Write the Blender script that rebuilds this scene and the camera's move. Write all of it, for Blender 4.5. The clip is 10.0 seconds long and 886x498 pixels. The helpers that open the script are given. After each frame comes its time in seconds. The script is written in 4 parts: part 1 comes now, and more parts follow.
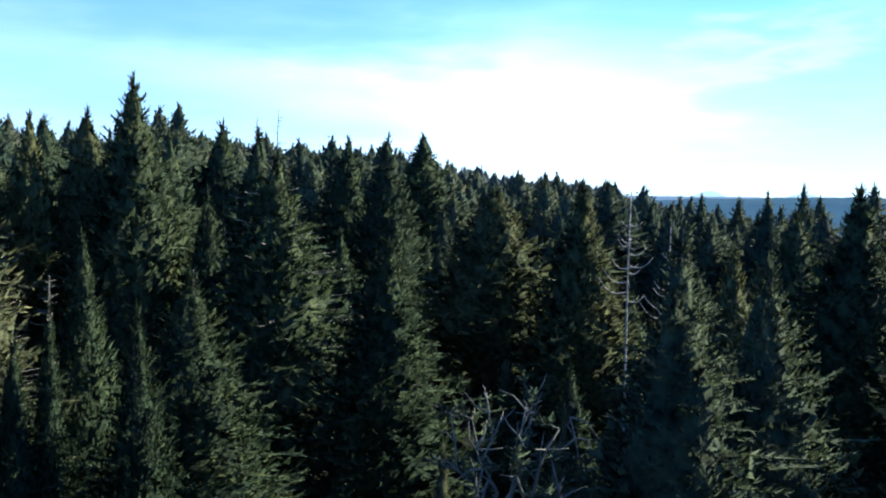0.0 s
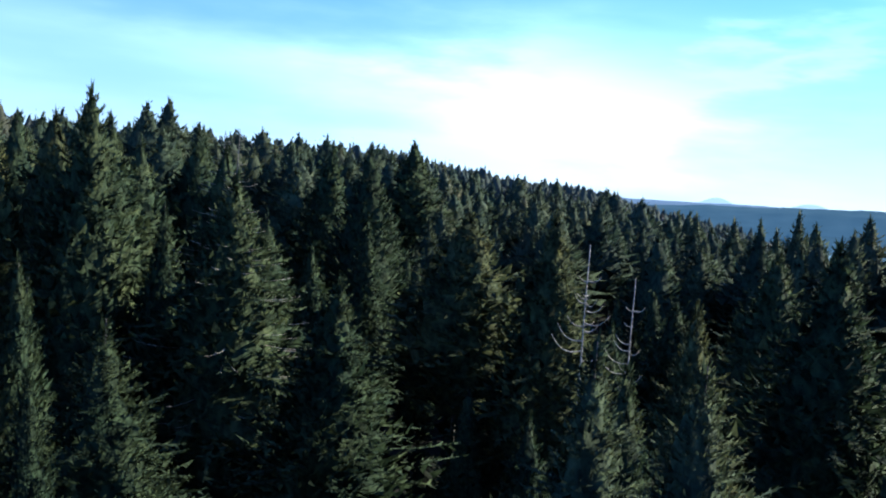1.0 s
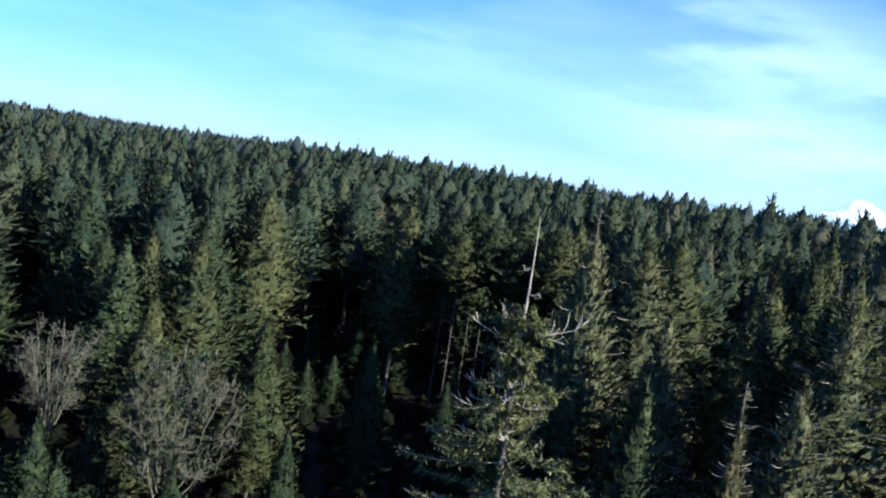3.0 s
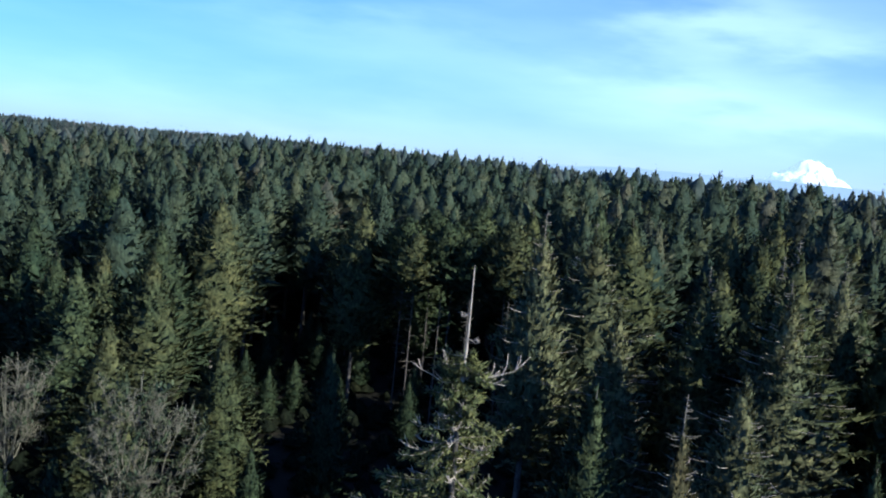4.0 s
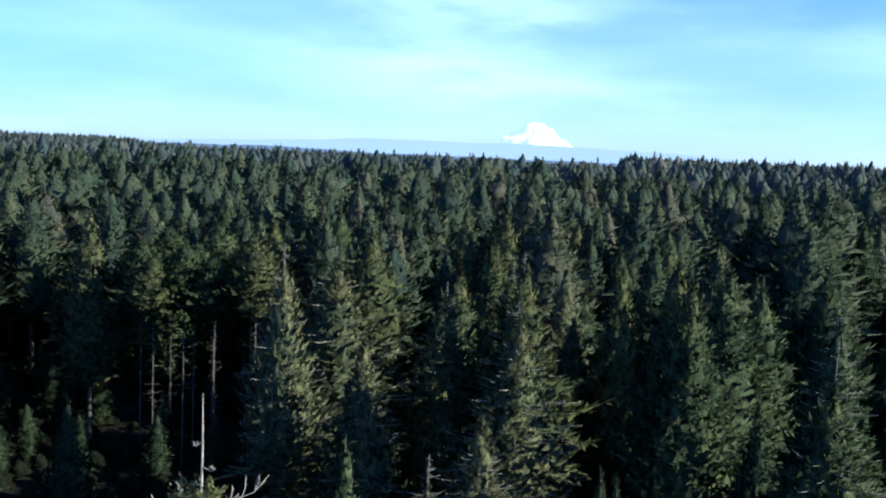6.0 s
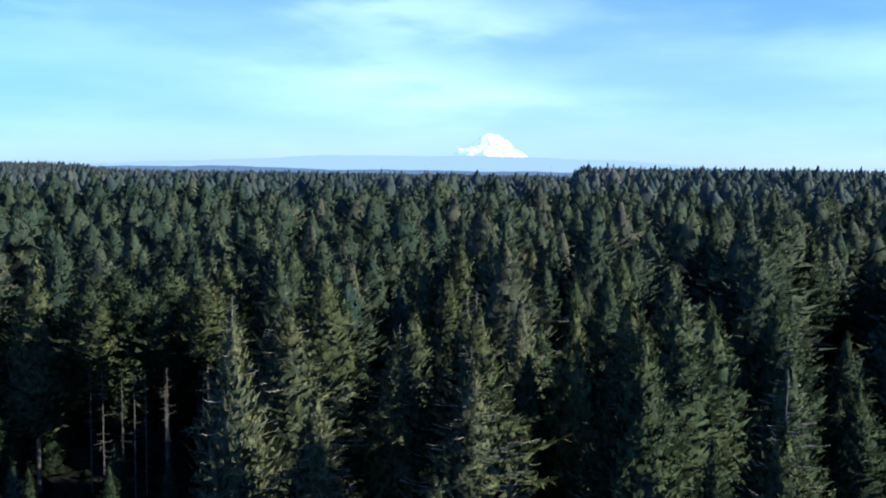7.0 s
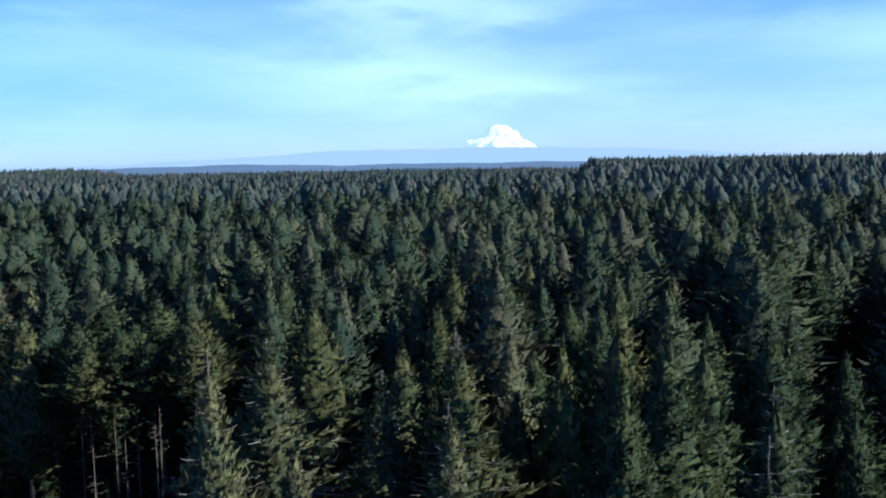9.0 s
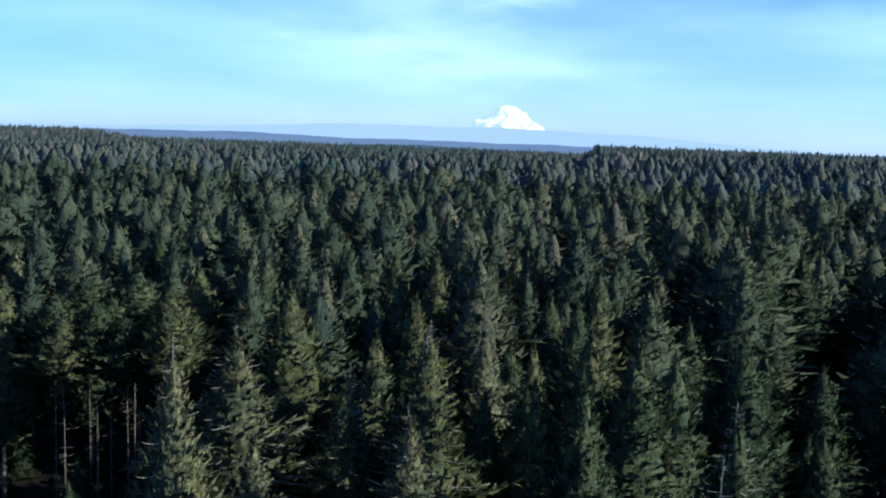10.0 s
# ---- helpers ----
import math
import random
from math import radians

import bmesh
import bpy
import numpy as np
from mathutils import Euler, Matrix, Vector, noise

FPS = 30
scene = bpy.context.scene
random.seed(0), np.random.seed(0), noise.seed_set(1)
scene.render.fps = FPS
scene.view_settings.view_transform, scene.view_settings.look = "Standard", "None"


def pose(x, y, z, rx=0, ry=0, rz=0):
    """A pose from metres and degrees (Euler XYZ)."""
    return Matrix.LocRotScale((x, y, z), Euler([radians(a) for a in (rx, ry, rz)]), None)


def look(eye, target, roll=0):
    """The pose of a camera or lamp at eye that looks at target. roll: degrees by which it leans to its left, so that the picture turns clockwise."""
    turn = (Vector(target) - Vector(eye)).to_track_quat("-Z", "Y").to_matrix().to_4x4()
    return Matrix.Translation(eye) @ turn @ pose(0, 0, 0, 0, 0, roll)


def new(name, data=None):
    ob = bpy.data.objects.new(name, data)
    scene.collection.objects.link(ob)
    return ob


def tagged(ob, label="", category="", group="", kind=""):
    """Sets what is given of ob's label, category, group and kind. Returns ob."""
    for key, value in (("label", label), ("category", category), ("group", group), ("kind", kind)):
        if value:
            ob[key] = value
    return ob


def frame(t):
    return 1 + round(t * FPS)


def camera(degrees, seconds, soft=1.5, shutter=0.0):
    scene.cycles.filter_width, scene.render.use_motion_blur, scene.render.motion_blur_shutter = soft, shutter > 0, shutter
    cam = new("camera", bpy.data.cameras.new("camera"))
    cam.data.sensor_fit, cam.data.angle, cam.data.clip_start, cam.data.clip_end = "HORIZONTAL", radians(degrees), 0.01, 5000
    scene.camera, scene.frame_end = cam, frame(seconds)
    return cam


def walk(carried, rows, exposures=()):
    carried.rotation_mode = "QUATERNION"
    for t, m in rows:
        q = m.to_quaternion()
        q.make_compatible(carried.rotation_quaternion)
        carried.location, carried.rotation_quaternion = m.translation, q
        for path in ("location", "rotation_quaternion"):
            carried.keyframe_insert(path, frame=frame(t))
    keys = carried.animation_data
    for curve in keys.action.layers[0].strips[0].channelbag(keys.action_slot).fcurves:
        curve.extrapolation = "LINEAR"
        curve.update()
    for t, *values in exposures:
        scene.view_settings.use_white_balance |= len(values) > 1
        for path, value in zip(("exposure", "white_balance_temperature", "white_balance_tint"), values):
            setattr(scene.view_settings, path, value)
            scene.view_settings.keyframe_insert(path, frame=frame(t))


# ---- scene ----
cam = camera(52.9, 10.0, soft=2.0)
# seconds, eye, pitch, roll, yaw
PATH = [
    (0.0, 0.00, 0.00, 24.00, -3.81, -1.95, 0.00),
    (0.5, 1.44, 1.28, 25.34, -4.19, -3.85, 0.24),
    (1.0, 2.61, 2.66, 26.61, -4.23, -4.52, 0.47),
    (1.2, 2.92, 3.20, 27.06, -3.93, -5.14, 1.55),
    (1.5, 3.49, 4.09, 27.81, -4.41, -5.48, 15.44),
    (2.0, 4.28, 5.16, 29.14, -4.60, -8.40, 39.03),
    (2.5, 5.00, 5.93, 30.45, -5.17, -10.10, 58.95),
    (2.7, 5.25, 6.05, 30.97, -4.70, -10.15, 61.55),
    (3.8, 6.24, 6.13, 33.62, -5.22, -5.70, 60.43),
    (4.0, 6.31, 6.20, 34.10, -5.48, -5.80, 59.20),
    (4.5, 6.54, 6.34, 35.21, -4.70, -5.66, 50.91),
    (5.0, 6.46, 6.35, 36.39, -5.06, -5.44, 42.91),
    (5.5, 6.39, 6.45, 37.53, -5.66, -3.86, 42.77),
    (6.0, 6.33, 6.79, 38.74, -6.00, -2.67, 42.77),
    (6.2, 6.33, 6.95, 39.20, -5.85, -2.29, 40.63),
    (7.3, 6.21, 8.33, 41.81, -4.91, -0.37, 40.14),
    (7.5, 6.16, 8.60, 42.29, -4.94, 0.09, 40.18),
    (8.0, 6.31, 9.31, 43.39, -3.90, 0.91, 40.35),
    (8.5, 6.68, 10.19, 44.37, -5.38, 0.58, 40.51),
    (9.0, 7.19, 11.09, 45.26, -5.61, 0.93, 40.60),
    (9.5, 7.73, 12.11, 46.06, -5.51, -0.60, 40.65),
    (10.0, 8.39, 13.15, 46.76, -7.04, -2.21, 41.09),
]
walk(cam, [(t, pose(x, y, z, 90 + pitch, roll, yaw)) for t, x, y, z, pitch, roll, yaw in PATH],
     exposures=[(0.0, 1.35, 6100, 8), (0.5, 1.1, 5900, 9), (1.0, 1.15, 5900, 9), (1.5, 0.9, 5800, 10), (2.0, 0.95, 5850, 10), (2.5, 1.1, 6000, 10), (4.0, 0.87, 5750, 12),
                (5.0, 0.85, 5800, 11), (6.0, 1.05, 5900, 10), (7.5, 0.85, 5800, 10), (8.0, 0.8, 5750, 10), (8.5, 0.6, 5800, 10), (9.0, 0.8, 5800, 10), (10.0, 0.85, 5800, 10)])

# ---- sky and sun ----
SUN_AZ, SUN_EL = 62.0, 26.0      # degrees clockwise from +y, and up
SKY, SKY_LOW, SKY_HIGH, CLOUD_LIGHT = 0.07, (0.50, 0.80, 1.38, 1), (0.39, 0.90, 1.42, 1), (2.95, 3.36, 4.5)
CLOUDS = [(35, 0.5, 60, 3.2, 0.0, 0.5), (-6, 5.5, 9, 3.8, 0.0, 1.5), (-8, 4.5, 27, 7.5, 0.0, 0.5), (45, 5, 30, 6, 0.0, 0.25), (43, 10.5, 5, 4.0, 0.0, 0.75), (41, 5.2, 12, 1.8, 0.0, 0.75), (55, 10.5, 8, 3.5, 0.0, 0.25),
          (36, 10.5, 10, 2.0, -0.10, 0.5), (12, 6.5, 16, 1.6, 0.10, 0.5), (-20, 9.0, 7, 1.2, -0.35, 0.5), (62, 7.0, 14, 1.5, 0.05, 0.35)]
sun_way = Vector((math.sin(radians(SUN_AZ)) * math.cos(radians(SUN_EL)),
                  math.cos(radians(SUN_AZ)) * math.cos(radians(SUN_EL)), math.sin(radians(SUN_EL))))
world = bpy.data.worlds.new("sky")
scene.world = world
world.use_nodes = True


def sky_nodes(nt):
    n, l = nt.nodes, nt.links
    n.clear()

    def calc(op, a, b=0.0, c=0.0):
        m = n.new("ShaderNodeMath")
        m.operation = op
        for sock, v in zip(m.inputs, (a, b, c)):
            if isinstance(v, (int, float)):
                sock.default_value = v
            else:
                l.new(v, sock)
        return m.outputs[0]

    def scaled(col, fac):
        v = n.new("ShaderNodeVectorMath")
        v.operation = 'SCALE'
        for sock, w in ((v.inputs[0], col), (v.inputs["Scale"], fac)):
            if isinstance(w, (int, float, tuple)):
                sock.default_value = w
            else:
                l.new(w, sock)
        return v.outputs[0]

    def both(op, a, b):
        v = n.new("ShaderNodeVectorMath")
        v.operation = op
        for sock, w in zip(v.inputs, (a, b)):
            if isinstance(w, tuple):
                sock.default_value = w
            else:
                l.new(w, sock)
        return v.outputs[0]
    out, bg = n.new("ShaderNodeOutputWorld"), n.new("ShaderNodeBackground")
    sky = n.new("ShaderNodeTexSky")
    sky.sky_type, sky.sun_disc = 'NISHITA', False
    sky.sun_elevation, sky.sun_rotation = radians(SUN_EL), radians(SUN_AZ)
    sky.air_density, sky.dust_density, sky.ozone_density, sky.altitude = 1.0, 0.4, 3.0, 100
    tc, sep = n.new("ShaderNodeTexCoord"), n.new("ShaderNodeSeparateXYZ")
    l.new(tc.outputs["Generated"], sep.inputs[0])
    x, y, z = sep.outputs
    warp = n.new("ShaderNodeTexNoise")
    warp.inputs["Scale"].default_value, warp.inputs["Detail"].default_value = 7.0, 5.0
    mp = n.new("ShaderNodeMapping")
    mp.inputs["Scale"].default_value = (1.0, 1.0, 4.0)
    l.new(tc.outputs["Generated"], mp.inputs[0]); l.new(mp.outputs[0], warp.inputs["Vector"])
    wob = calc('SUBTRACT', warp.outputs[0], 0.5)
    az = calc('MULTIPLY', calc('ARCTAN2', calc('MULTIPLY', x, -1.0), y), 57.2958)
    el = calc('MULTIPLY', calc('ARCSINE', z), 57.2958)
    azw, elw = calc('MULTIPLY_ADD', wob, 22.0, az), calc('MULTIPLY_ADD', wob, 5.0, el)
    # thin bright veils of cloud: heading, height, half widths, slant, strength
    veils = None
    for a, e, sa, se, slant, k in CLOUDS:
        da = calc('SUBTRACT', azw, a)
        de = calc('MULTIPLY_ADD', da, -slant, calc('SUBTRACT', elw, e))
        q = calc('ADD', calc('POWER', calc('ABSOLUTE', calc('DIVIDE', da, sa)), 2.0), calc('POWER', calc('ABSOLUTE', calc('DIVIDE', de, se)), 2.0))
        g = calc('MULTIPLY', calc('EXPONENT', calc('MULTIPLY', q, -1.0)), k)
        veils = g if veils is None else calc('ADD', veils, g)
    fine = n.new("ShaderNodeTexNoise")
    fine.inputs["Scale"].default_value, fine.inputs["Detail"].default_value = 5.0, 7.0
    mp2 = n.new("ShaderNodeMapping")
    mp2.inputs["Scale"].default_value, mp2.inputs["Rotation"].default_value = (1.0, 1.0, 6.0), (0.12, 0.1, 0)
    l.new(tc.outputs["Generated"], mp2.inputs[0]); l.new(mp2.outputs[0], fine.inputs["Vector"])
    veils = calc('MULTIPLY', veils, calc('MULTIPLY_ADD', fine.outputs[0], 0.34, 0.83))
    veils = calc('ADD', veils, calc('MULTIPLY', calc('MAXIMUM', calc('SUBTRACT', fine.outputs[0], 0.46), 0.0), 0.35))
    veils = calc('ADD', veils, 0.13)
    # clear air: deeper blue with height
    hue = n.new("ShaderNodeValToRGB")
    e = hue.color_ramp.elements
    e[0].position, e[0].color = 0.0, SKY_LOW
    e[1].position, e[1].color = 0.24, SKY_HIGH
    e.new(0.7).color = (0.36, 0.76, 1.50, 1)
    l.new(z, hue.inputs[0])
    clear = both('MULTIPLY', sky.outputs[0], hue.outputs[0])
    l.new(both('ADD', clear, scaled(CLOUD_LIGHT, veils)), bg.inputs[0])
    bg.inputs[1].default_value = SKY
    l.new(bg.outputs[0], out.inputs[0])


sky_nodes(world.node_tree)
sun = new("sun", bpy.data.lights.new("sun", 'SUN'))
sun.data.energy, sun.data.angle, sun.data.color = 5.0, radians(0.6), (1.0, 0.90, 0.70)
sun.matrix_world = look(sun_way * 100, (0, 0, 0))


# ---- materials ----
def material(name, build):
    m = bpy.data.materials.new(name)
    m.use_nodes = True
    nt = m.node_tree
    nt.nodes.clear()
    out = nt.nodes.new("ShaderNodeOutputMaterial")
    nt.links.new(build(nt.nodes, nt.links), out.inputs[0])
    return m


def ramp_of(n, l, fac, stops):
    r = n.new("ShaderNodeValToRGB")
    e = r.color_ramp.elements
    while len(e) < len(stops):
        e.new(0.5)
    for el, (p, c) in zip(e, stops):
        el.position, el.color = p, (*c, 1)
    l.new(fac, r.inputs[0])
    return r.outputs[0]


def noise_of(n, l, scale, detail=3.0, coord="Object"):
    tc, nz = n.new("ShaderNodeTexCoord"), n.new("ShaderNodeTexNoise")
    nz.inputs["Scale"].default_value, nz.inputs["Detail"].default_value = scale, detail
    l.new(tc.outputs[coord], nz.inputs["Vector"])
    return nz.outputs[0]


def mixed(n, l, fac, a, b, how='MIX'):
    m = n.new("ShaderNodeMix")
    m.data_type, m.blend_type = 'RGBA', how
    for sock, v in ((m.inputs[0], fac), (m.inputs[6], a), (m.inputs[7], b)):
        if isinstance(v, (int, float)):
            sock.default_value = v
        elif isinstance(v, tuple):
            sock.default_value = (*v, 1)
        else:
            l.new(v, sock)
    return m.outputs[2]


def foliage(name, stops, per_island=False, grain=1.0):
    stops = [(p, (c[0] * 1.11, c[1] * 1.14, c[2] * 1.22)) for p, c in stops]

    def build(n, l):
        if per_island:
            rnd = n.new("ShaderNodeAttribute"); rnd.attribute_name = "tree_tone"; r = rnd.outputs["Fac"]
        else:
            rnd = n.new("ShaderNodeObjectInfo"); r = rnd.outputs["Random"]
        base = ramp_of(n, l, r, stops)
        g = n.new("ShaderNodeNewGeometry")
        leaf = ramp_of(n, l, g.outputs["Random Per Island"], [(0.0, (0.58, 0.66, 0.60)), (0.55, (0.74, 0.78, 0.66)), (1.0, (0.98, 0.98, 0.80))] if grain > 0.5 else [(0.0, (0.68, 0.72, 0.64)), (1.0, (0.82, 0.84, 0.72))])
        col = mixed(n, l, 1.0, base, leaf, 'MULTIPLY')
        patch = ramp_of(n, l, noise_of(n, l, 0.35), [(0.35, (0.75, 0.85, 0.85)), (0.65, (1.2, 1.1, 0.95))])
        col = mixed(n, l, 1.0, col, patch, 'MULTIPLY')
        tc, mp, nz = n.new("ShaderNodeTexCoord"), n.new("ShaderNodeMapping"), n.new("ShaderNodeTexNoise")
        mp.inputs["Scale"].default_value = (1.0, 1.0, 0.45)
        nz.inputs["Scale"].default_value, nz.inputs["Detail"].default_value = 3.2, 4.0
        l.new(tc.outputs["Object"], mp.inputs[0]); l.new(mp.outputs[0], nz.inputs["Vector"])
        col = mixed(n, l, 1.0, col, ramp_of(n, l, nz.outputs[0], [(p, tuple(0.92 + (q - 0.92) * grain for q in c)) for p, c in ((0.34, (0.30, 0.34, 0.36)), (0.50, (0.85, 0.86, 0.85)), (0.68, (1.50, 1.46, 1.36)))]), 'MULTIPLY')
        p = n.new("ShaderNodeBsdfPrincipled")
        bp = n.new("ShaderNodeBump")
        bp.inputs["Strength"].default_value, bp.inputs["Distance"].default_value = 0.6 * grain, 0.25
        l.new(nz.outputs[0], bp.inputs["Height"]); l.new(bp.outputs[0], p.inputs["Normal"])
        p.inputs["Roughness"].default_value = 0.85
        p.inputs["Specular IOR Level"].default_value = 0.08
        l.new(col, p.inputs["Base Color"])
        tr = n.new("ShaderNodeBsdfTranslucent")
        l.new(col, tr.inputs[0])
        mx = n.new("ShaderNodeMixShader")
        mx.inputs[0].default_value = 0.26
        l.new(p.outputs[0], mx.inputs[1]); l.new(tr.outputs[0], mx.inputs[2])
        return mx.outputs[0]
    return material(name, build)


def rough_surface(name, stops, scale, rough=0.9, bump=0.3, coord="Object", detail=6.0):
    def build(n, l):
        f = noise_of(n, l, scale, detail, coord)
        p = n.new("ShaderNodeBsdfPrincipled")
        l.new(ramp_of(n, l, f, stops), p.inputs["Base Color"])
        p.inputs["Roughness"].default_value = rough
        p.inputs["Specular IOR Level"].default_value = 0.2
        b = n.new("ShaderNodeBump")
        b.inputs["Strength"].default_value = bump
        l.new(f, b.inputs["Height"]); l.new(b.outputs[0], p.inputs["Normal"])
        return p.outputs[0]
    return material(name, build)


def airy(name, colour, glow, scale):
    """Distant land seen through air: dull colour, and haze added as a glow for the air before it."""
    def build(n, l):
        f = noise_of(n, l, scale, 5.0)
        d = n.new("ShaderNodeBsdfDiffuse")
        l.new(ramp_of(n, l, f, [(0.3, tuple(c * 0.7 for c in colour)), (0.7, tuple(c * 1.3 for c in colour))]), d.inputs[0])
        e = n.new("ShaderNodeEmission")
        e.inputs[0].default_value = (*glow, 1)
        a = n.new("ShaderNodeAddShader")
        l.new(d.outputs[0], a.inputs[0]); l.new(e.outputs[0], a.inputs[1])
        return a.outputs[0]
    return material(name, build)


GREENS = [(0.0, (0.043, 0.062, 0.047)), (0.3, (0.054, 0.075, 0.052)), (0.55, (0.064, 0.082, 0.053)),
          (0.8, (0.080, 0.090, 0.060)), (1.0, (0.105, 0.100, 0.075))]
# haze put into the needle colour: bluer and less grained farther off
NEEDLES_FAR = foliage("fir_needles_of_woods", [(p, (c[0], c[1] * 1.02, c[2] * 1.20)) for p, c in GREENS], True, 0.7)
HAZED_NEEDLES = foliage("hazed_needles_of_distant_woods", [(p, (c[0] * 1.30, c[1] * 1.28, c[2] * 2.0)) for p, c in GREENS], True, 0.25)
PALE_FILL = foliage("pale_clearing_fill", [(0.0, (0.15, 0.145, 0.115)), (1.0, (0.19, 0.18, 0.14))], True, 0.4)
BARK = rough_surface("bark", [(0.3, (0.045, 0.042, 0.040)), (0.7, (0.13, 0.124, 0.116))], 3.0, 0.95, 0.6)
GREY_WOOD = rough_surface("weathered_wood", [(0.3, (0.20, 0.18, 0.155)), (0.7, (0.40, 0.365, 0.32))], 4.0, 0.85, 0.4)
TIP_WOOD = rough_surface("dry_tip_wood", [(0.3, (0.09, 0.085, 0.072)), (0.7, (0.19, 0.18, 0.155))], 4.0, 0.9, 0.3)
TWIGS = rough_surface("bare_twigs", [(0.3, (0.070, 0.074, 0.056)), (0.7, (0.17, 0.17, 0.135))], 2.0, 0.9, 0.2)
PALE_TWIGS = rough_surface("pale_twigs", [(0.3, (0.15, 0.15, 0.12)), (0.7, (0.30, 0.29, 0.24))], 2.0, 0.9, 0.2)
MOSSY_WOOD = rough_surface("mossy_grey_wood", [(0.3, (0.085, 0.085, 0.068)), (0.7, (0.21, 0.20, 0.17))], 5.0, 0.9, 0.3)
# floor set near black: the firs' deep shade is in its colour
SOIL = rough_surface("forest_floor_shade_dark", [(0.3, (0.006, 0.006, 0.005)), (0.55, (0.009, 0.010, 0.007)), (0.75, (0.015, 0.013, 0.010))], 0.4, 0.95, 0.4)


# ---- meshes ----
def tri_mesh(name, verts, tris, mat, tones=None, normals=None):
    me = bpy.data.meshes.new(name)
    v, f = np.asarray(verts, np.float32), np.array(tris, np.int32)
    if normals is not None:      # every face looks the way it is shaded
        nn = np.asarray(normals, np.float32)
        inward = np.einsum("ij,ij->i", np.cross(v[f[:, 1]] - v[f[:, 0]], v[f[:, 2]] - v[f[:, 0]]), nn[f].sum(1)) < 0
        f[inward] = f[inward][:, ::-1]
    me.vertices.add(len(v)); me.vertices.foreach_set("co", v.ravel())
    me.loops.add(f.size); me.loops.foreach_set("vertex_index", f.ravel())
    me.polygons.add(len(f)); me.polygons.foreach_set("loop_start", np.arange(0, f.size, 3, dtype=np.int32))
    if tones is not None:
        me.attributes.new("tree_tone", 'FLOAT', 'POINT').data.foreach_set("value", np.asarray(tones, np.float32))
    me.update(calc_edges=True)
    if normals is not None:
        me.normals_split_custom_set_from_vertices(np.asarray(normals, np.float32))
    me.materials.append(mat)
    return me


def tube(points, radii, sides=6):
    """A tapered stem along points, as verts and tris, closed at its tip."""
    pts = np.asarray(points, float)
    way = np.gradient(pts, axis=0)
    way /= np.linalg.norm(way, axis=1)[:, None] + 1e-9
    ref = np.array([0.31, 0.95, 0.02]) if abs(way[0][2]) > 0.7 else np.array([0, 0, 1.0])
    u = np.cross(way, ref); u /= np.linalg.norm(u, axis=1)[:, None] + 1e-9
    w = np.cross(way, u)
    a = np.arange(sides) * 2 * np.pi / sides
    ring = pts[:, None] + np.asarray(radii)[:, None, None] * (np.cos(a)[None, :, None] * u[:, None] + np.sin(a)[None, :, None] * w[:, None])
    v = ring.reshape(-1, 3)
    f = []
    for i in range(len(pts) - 1):
        for k in range(sides):
            p, q = i * sides + k, i * sides + (k + 1) % sides
            f += [(p, q, q + sides), (p, q + sides, p + sides)]
    v = np.vstack([v, pts[-1:]])
    top = (len(pts) - 1) * sides
    f += [(top + k, top + (k + 1) % sides, len(v) - 1) for k in range(sides)]
    return v, np.array(f)


def joined(bits):
    vs, fs, at = [], [], 0
    for v, f in bits:
        vs.append(v); fs.append(f + at); at += len(v)
    return np.vstack(vs), np.vstack(fs)


def kites(at, way, length, width, fold=0.25):
    """Needle sprays: folded kite shapes of two triangles each, arrays of n."""
    n = len(at)
    way = way / (np.linalg.norm(way, axis=1)[:, None] + 1e-9)
    side = np.cross(way, np.tile([0, 0, 1.0], (n, 1)))
    side /= np.linalg.norm(side, axis=1)[:, None] + 1e-6
    up = np.cross(side, way)
    L, W = length[:, None], width[:, None]
    mid = at + way * L * 0.45
    v = np.stack([at, mid + side * W - up * W * fold, at + way * L, mid - side * W - up * W * fold], 1).reshape(-1, 3)
    i = np.arange(n)[:, None] * 4
    f = np.stack([i + [0, 1, 2], i + [0, 2, 3]], 1).reshape(-1, 3)
    return v, f


def reach(rel, radius, taper):
    """How far limbs reach from the stem, rel = share of the crown's length below the tip."""
    return radius * np.minimum(1.0, rel ** (taper + 0.26) * 1.42 + 0.018) * (1.0 - 0.7 * (np.clip(rel - 0.62, 0, 1) / 0.38) ** 1.3)


def lobed(az, rel, ph):
    """Uneven outline of a crown: bulges that wind round it."""
    return (1 + 0.17 * np.sin(az * 3 + ph[0] + rel * 9) + 0.13 * np.sin(az * 5 + rel * 24 + ph[1])
            + 0.10 * np.sin(az * 7 - rel * 43 + ph[2]) + 0.05 * np.sin(az * 2 + rel * 60 + ph[3]))


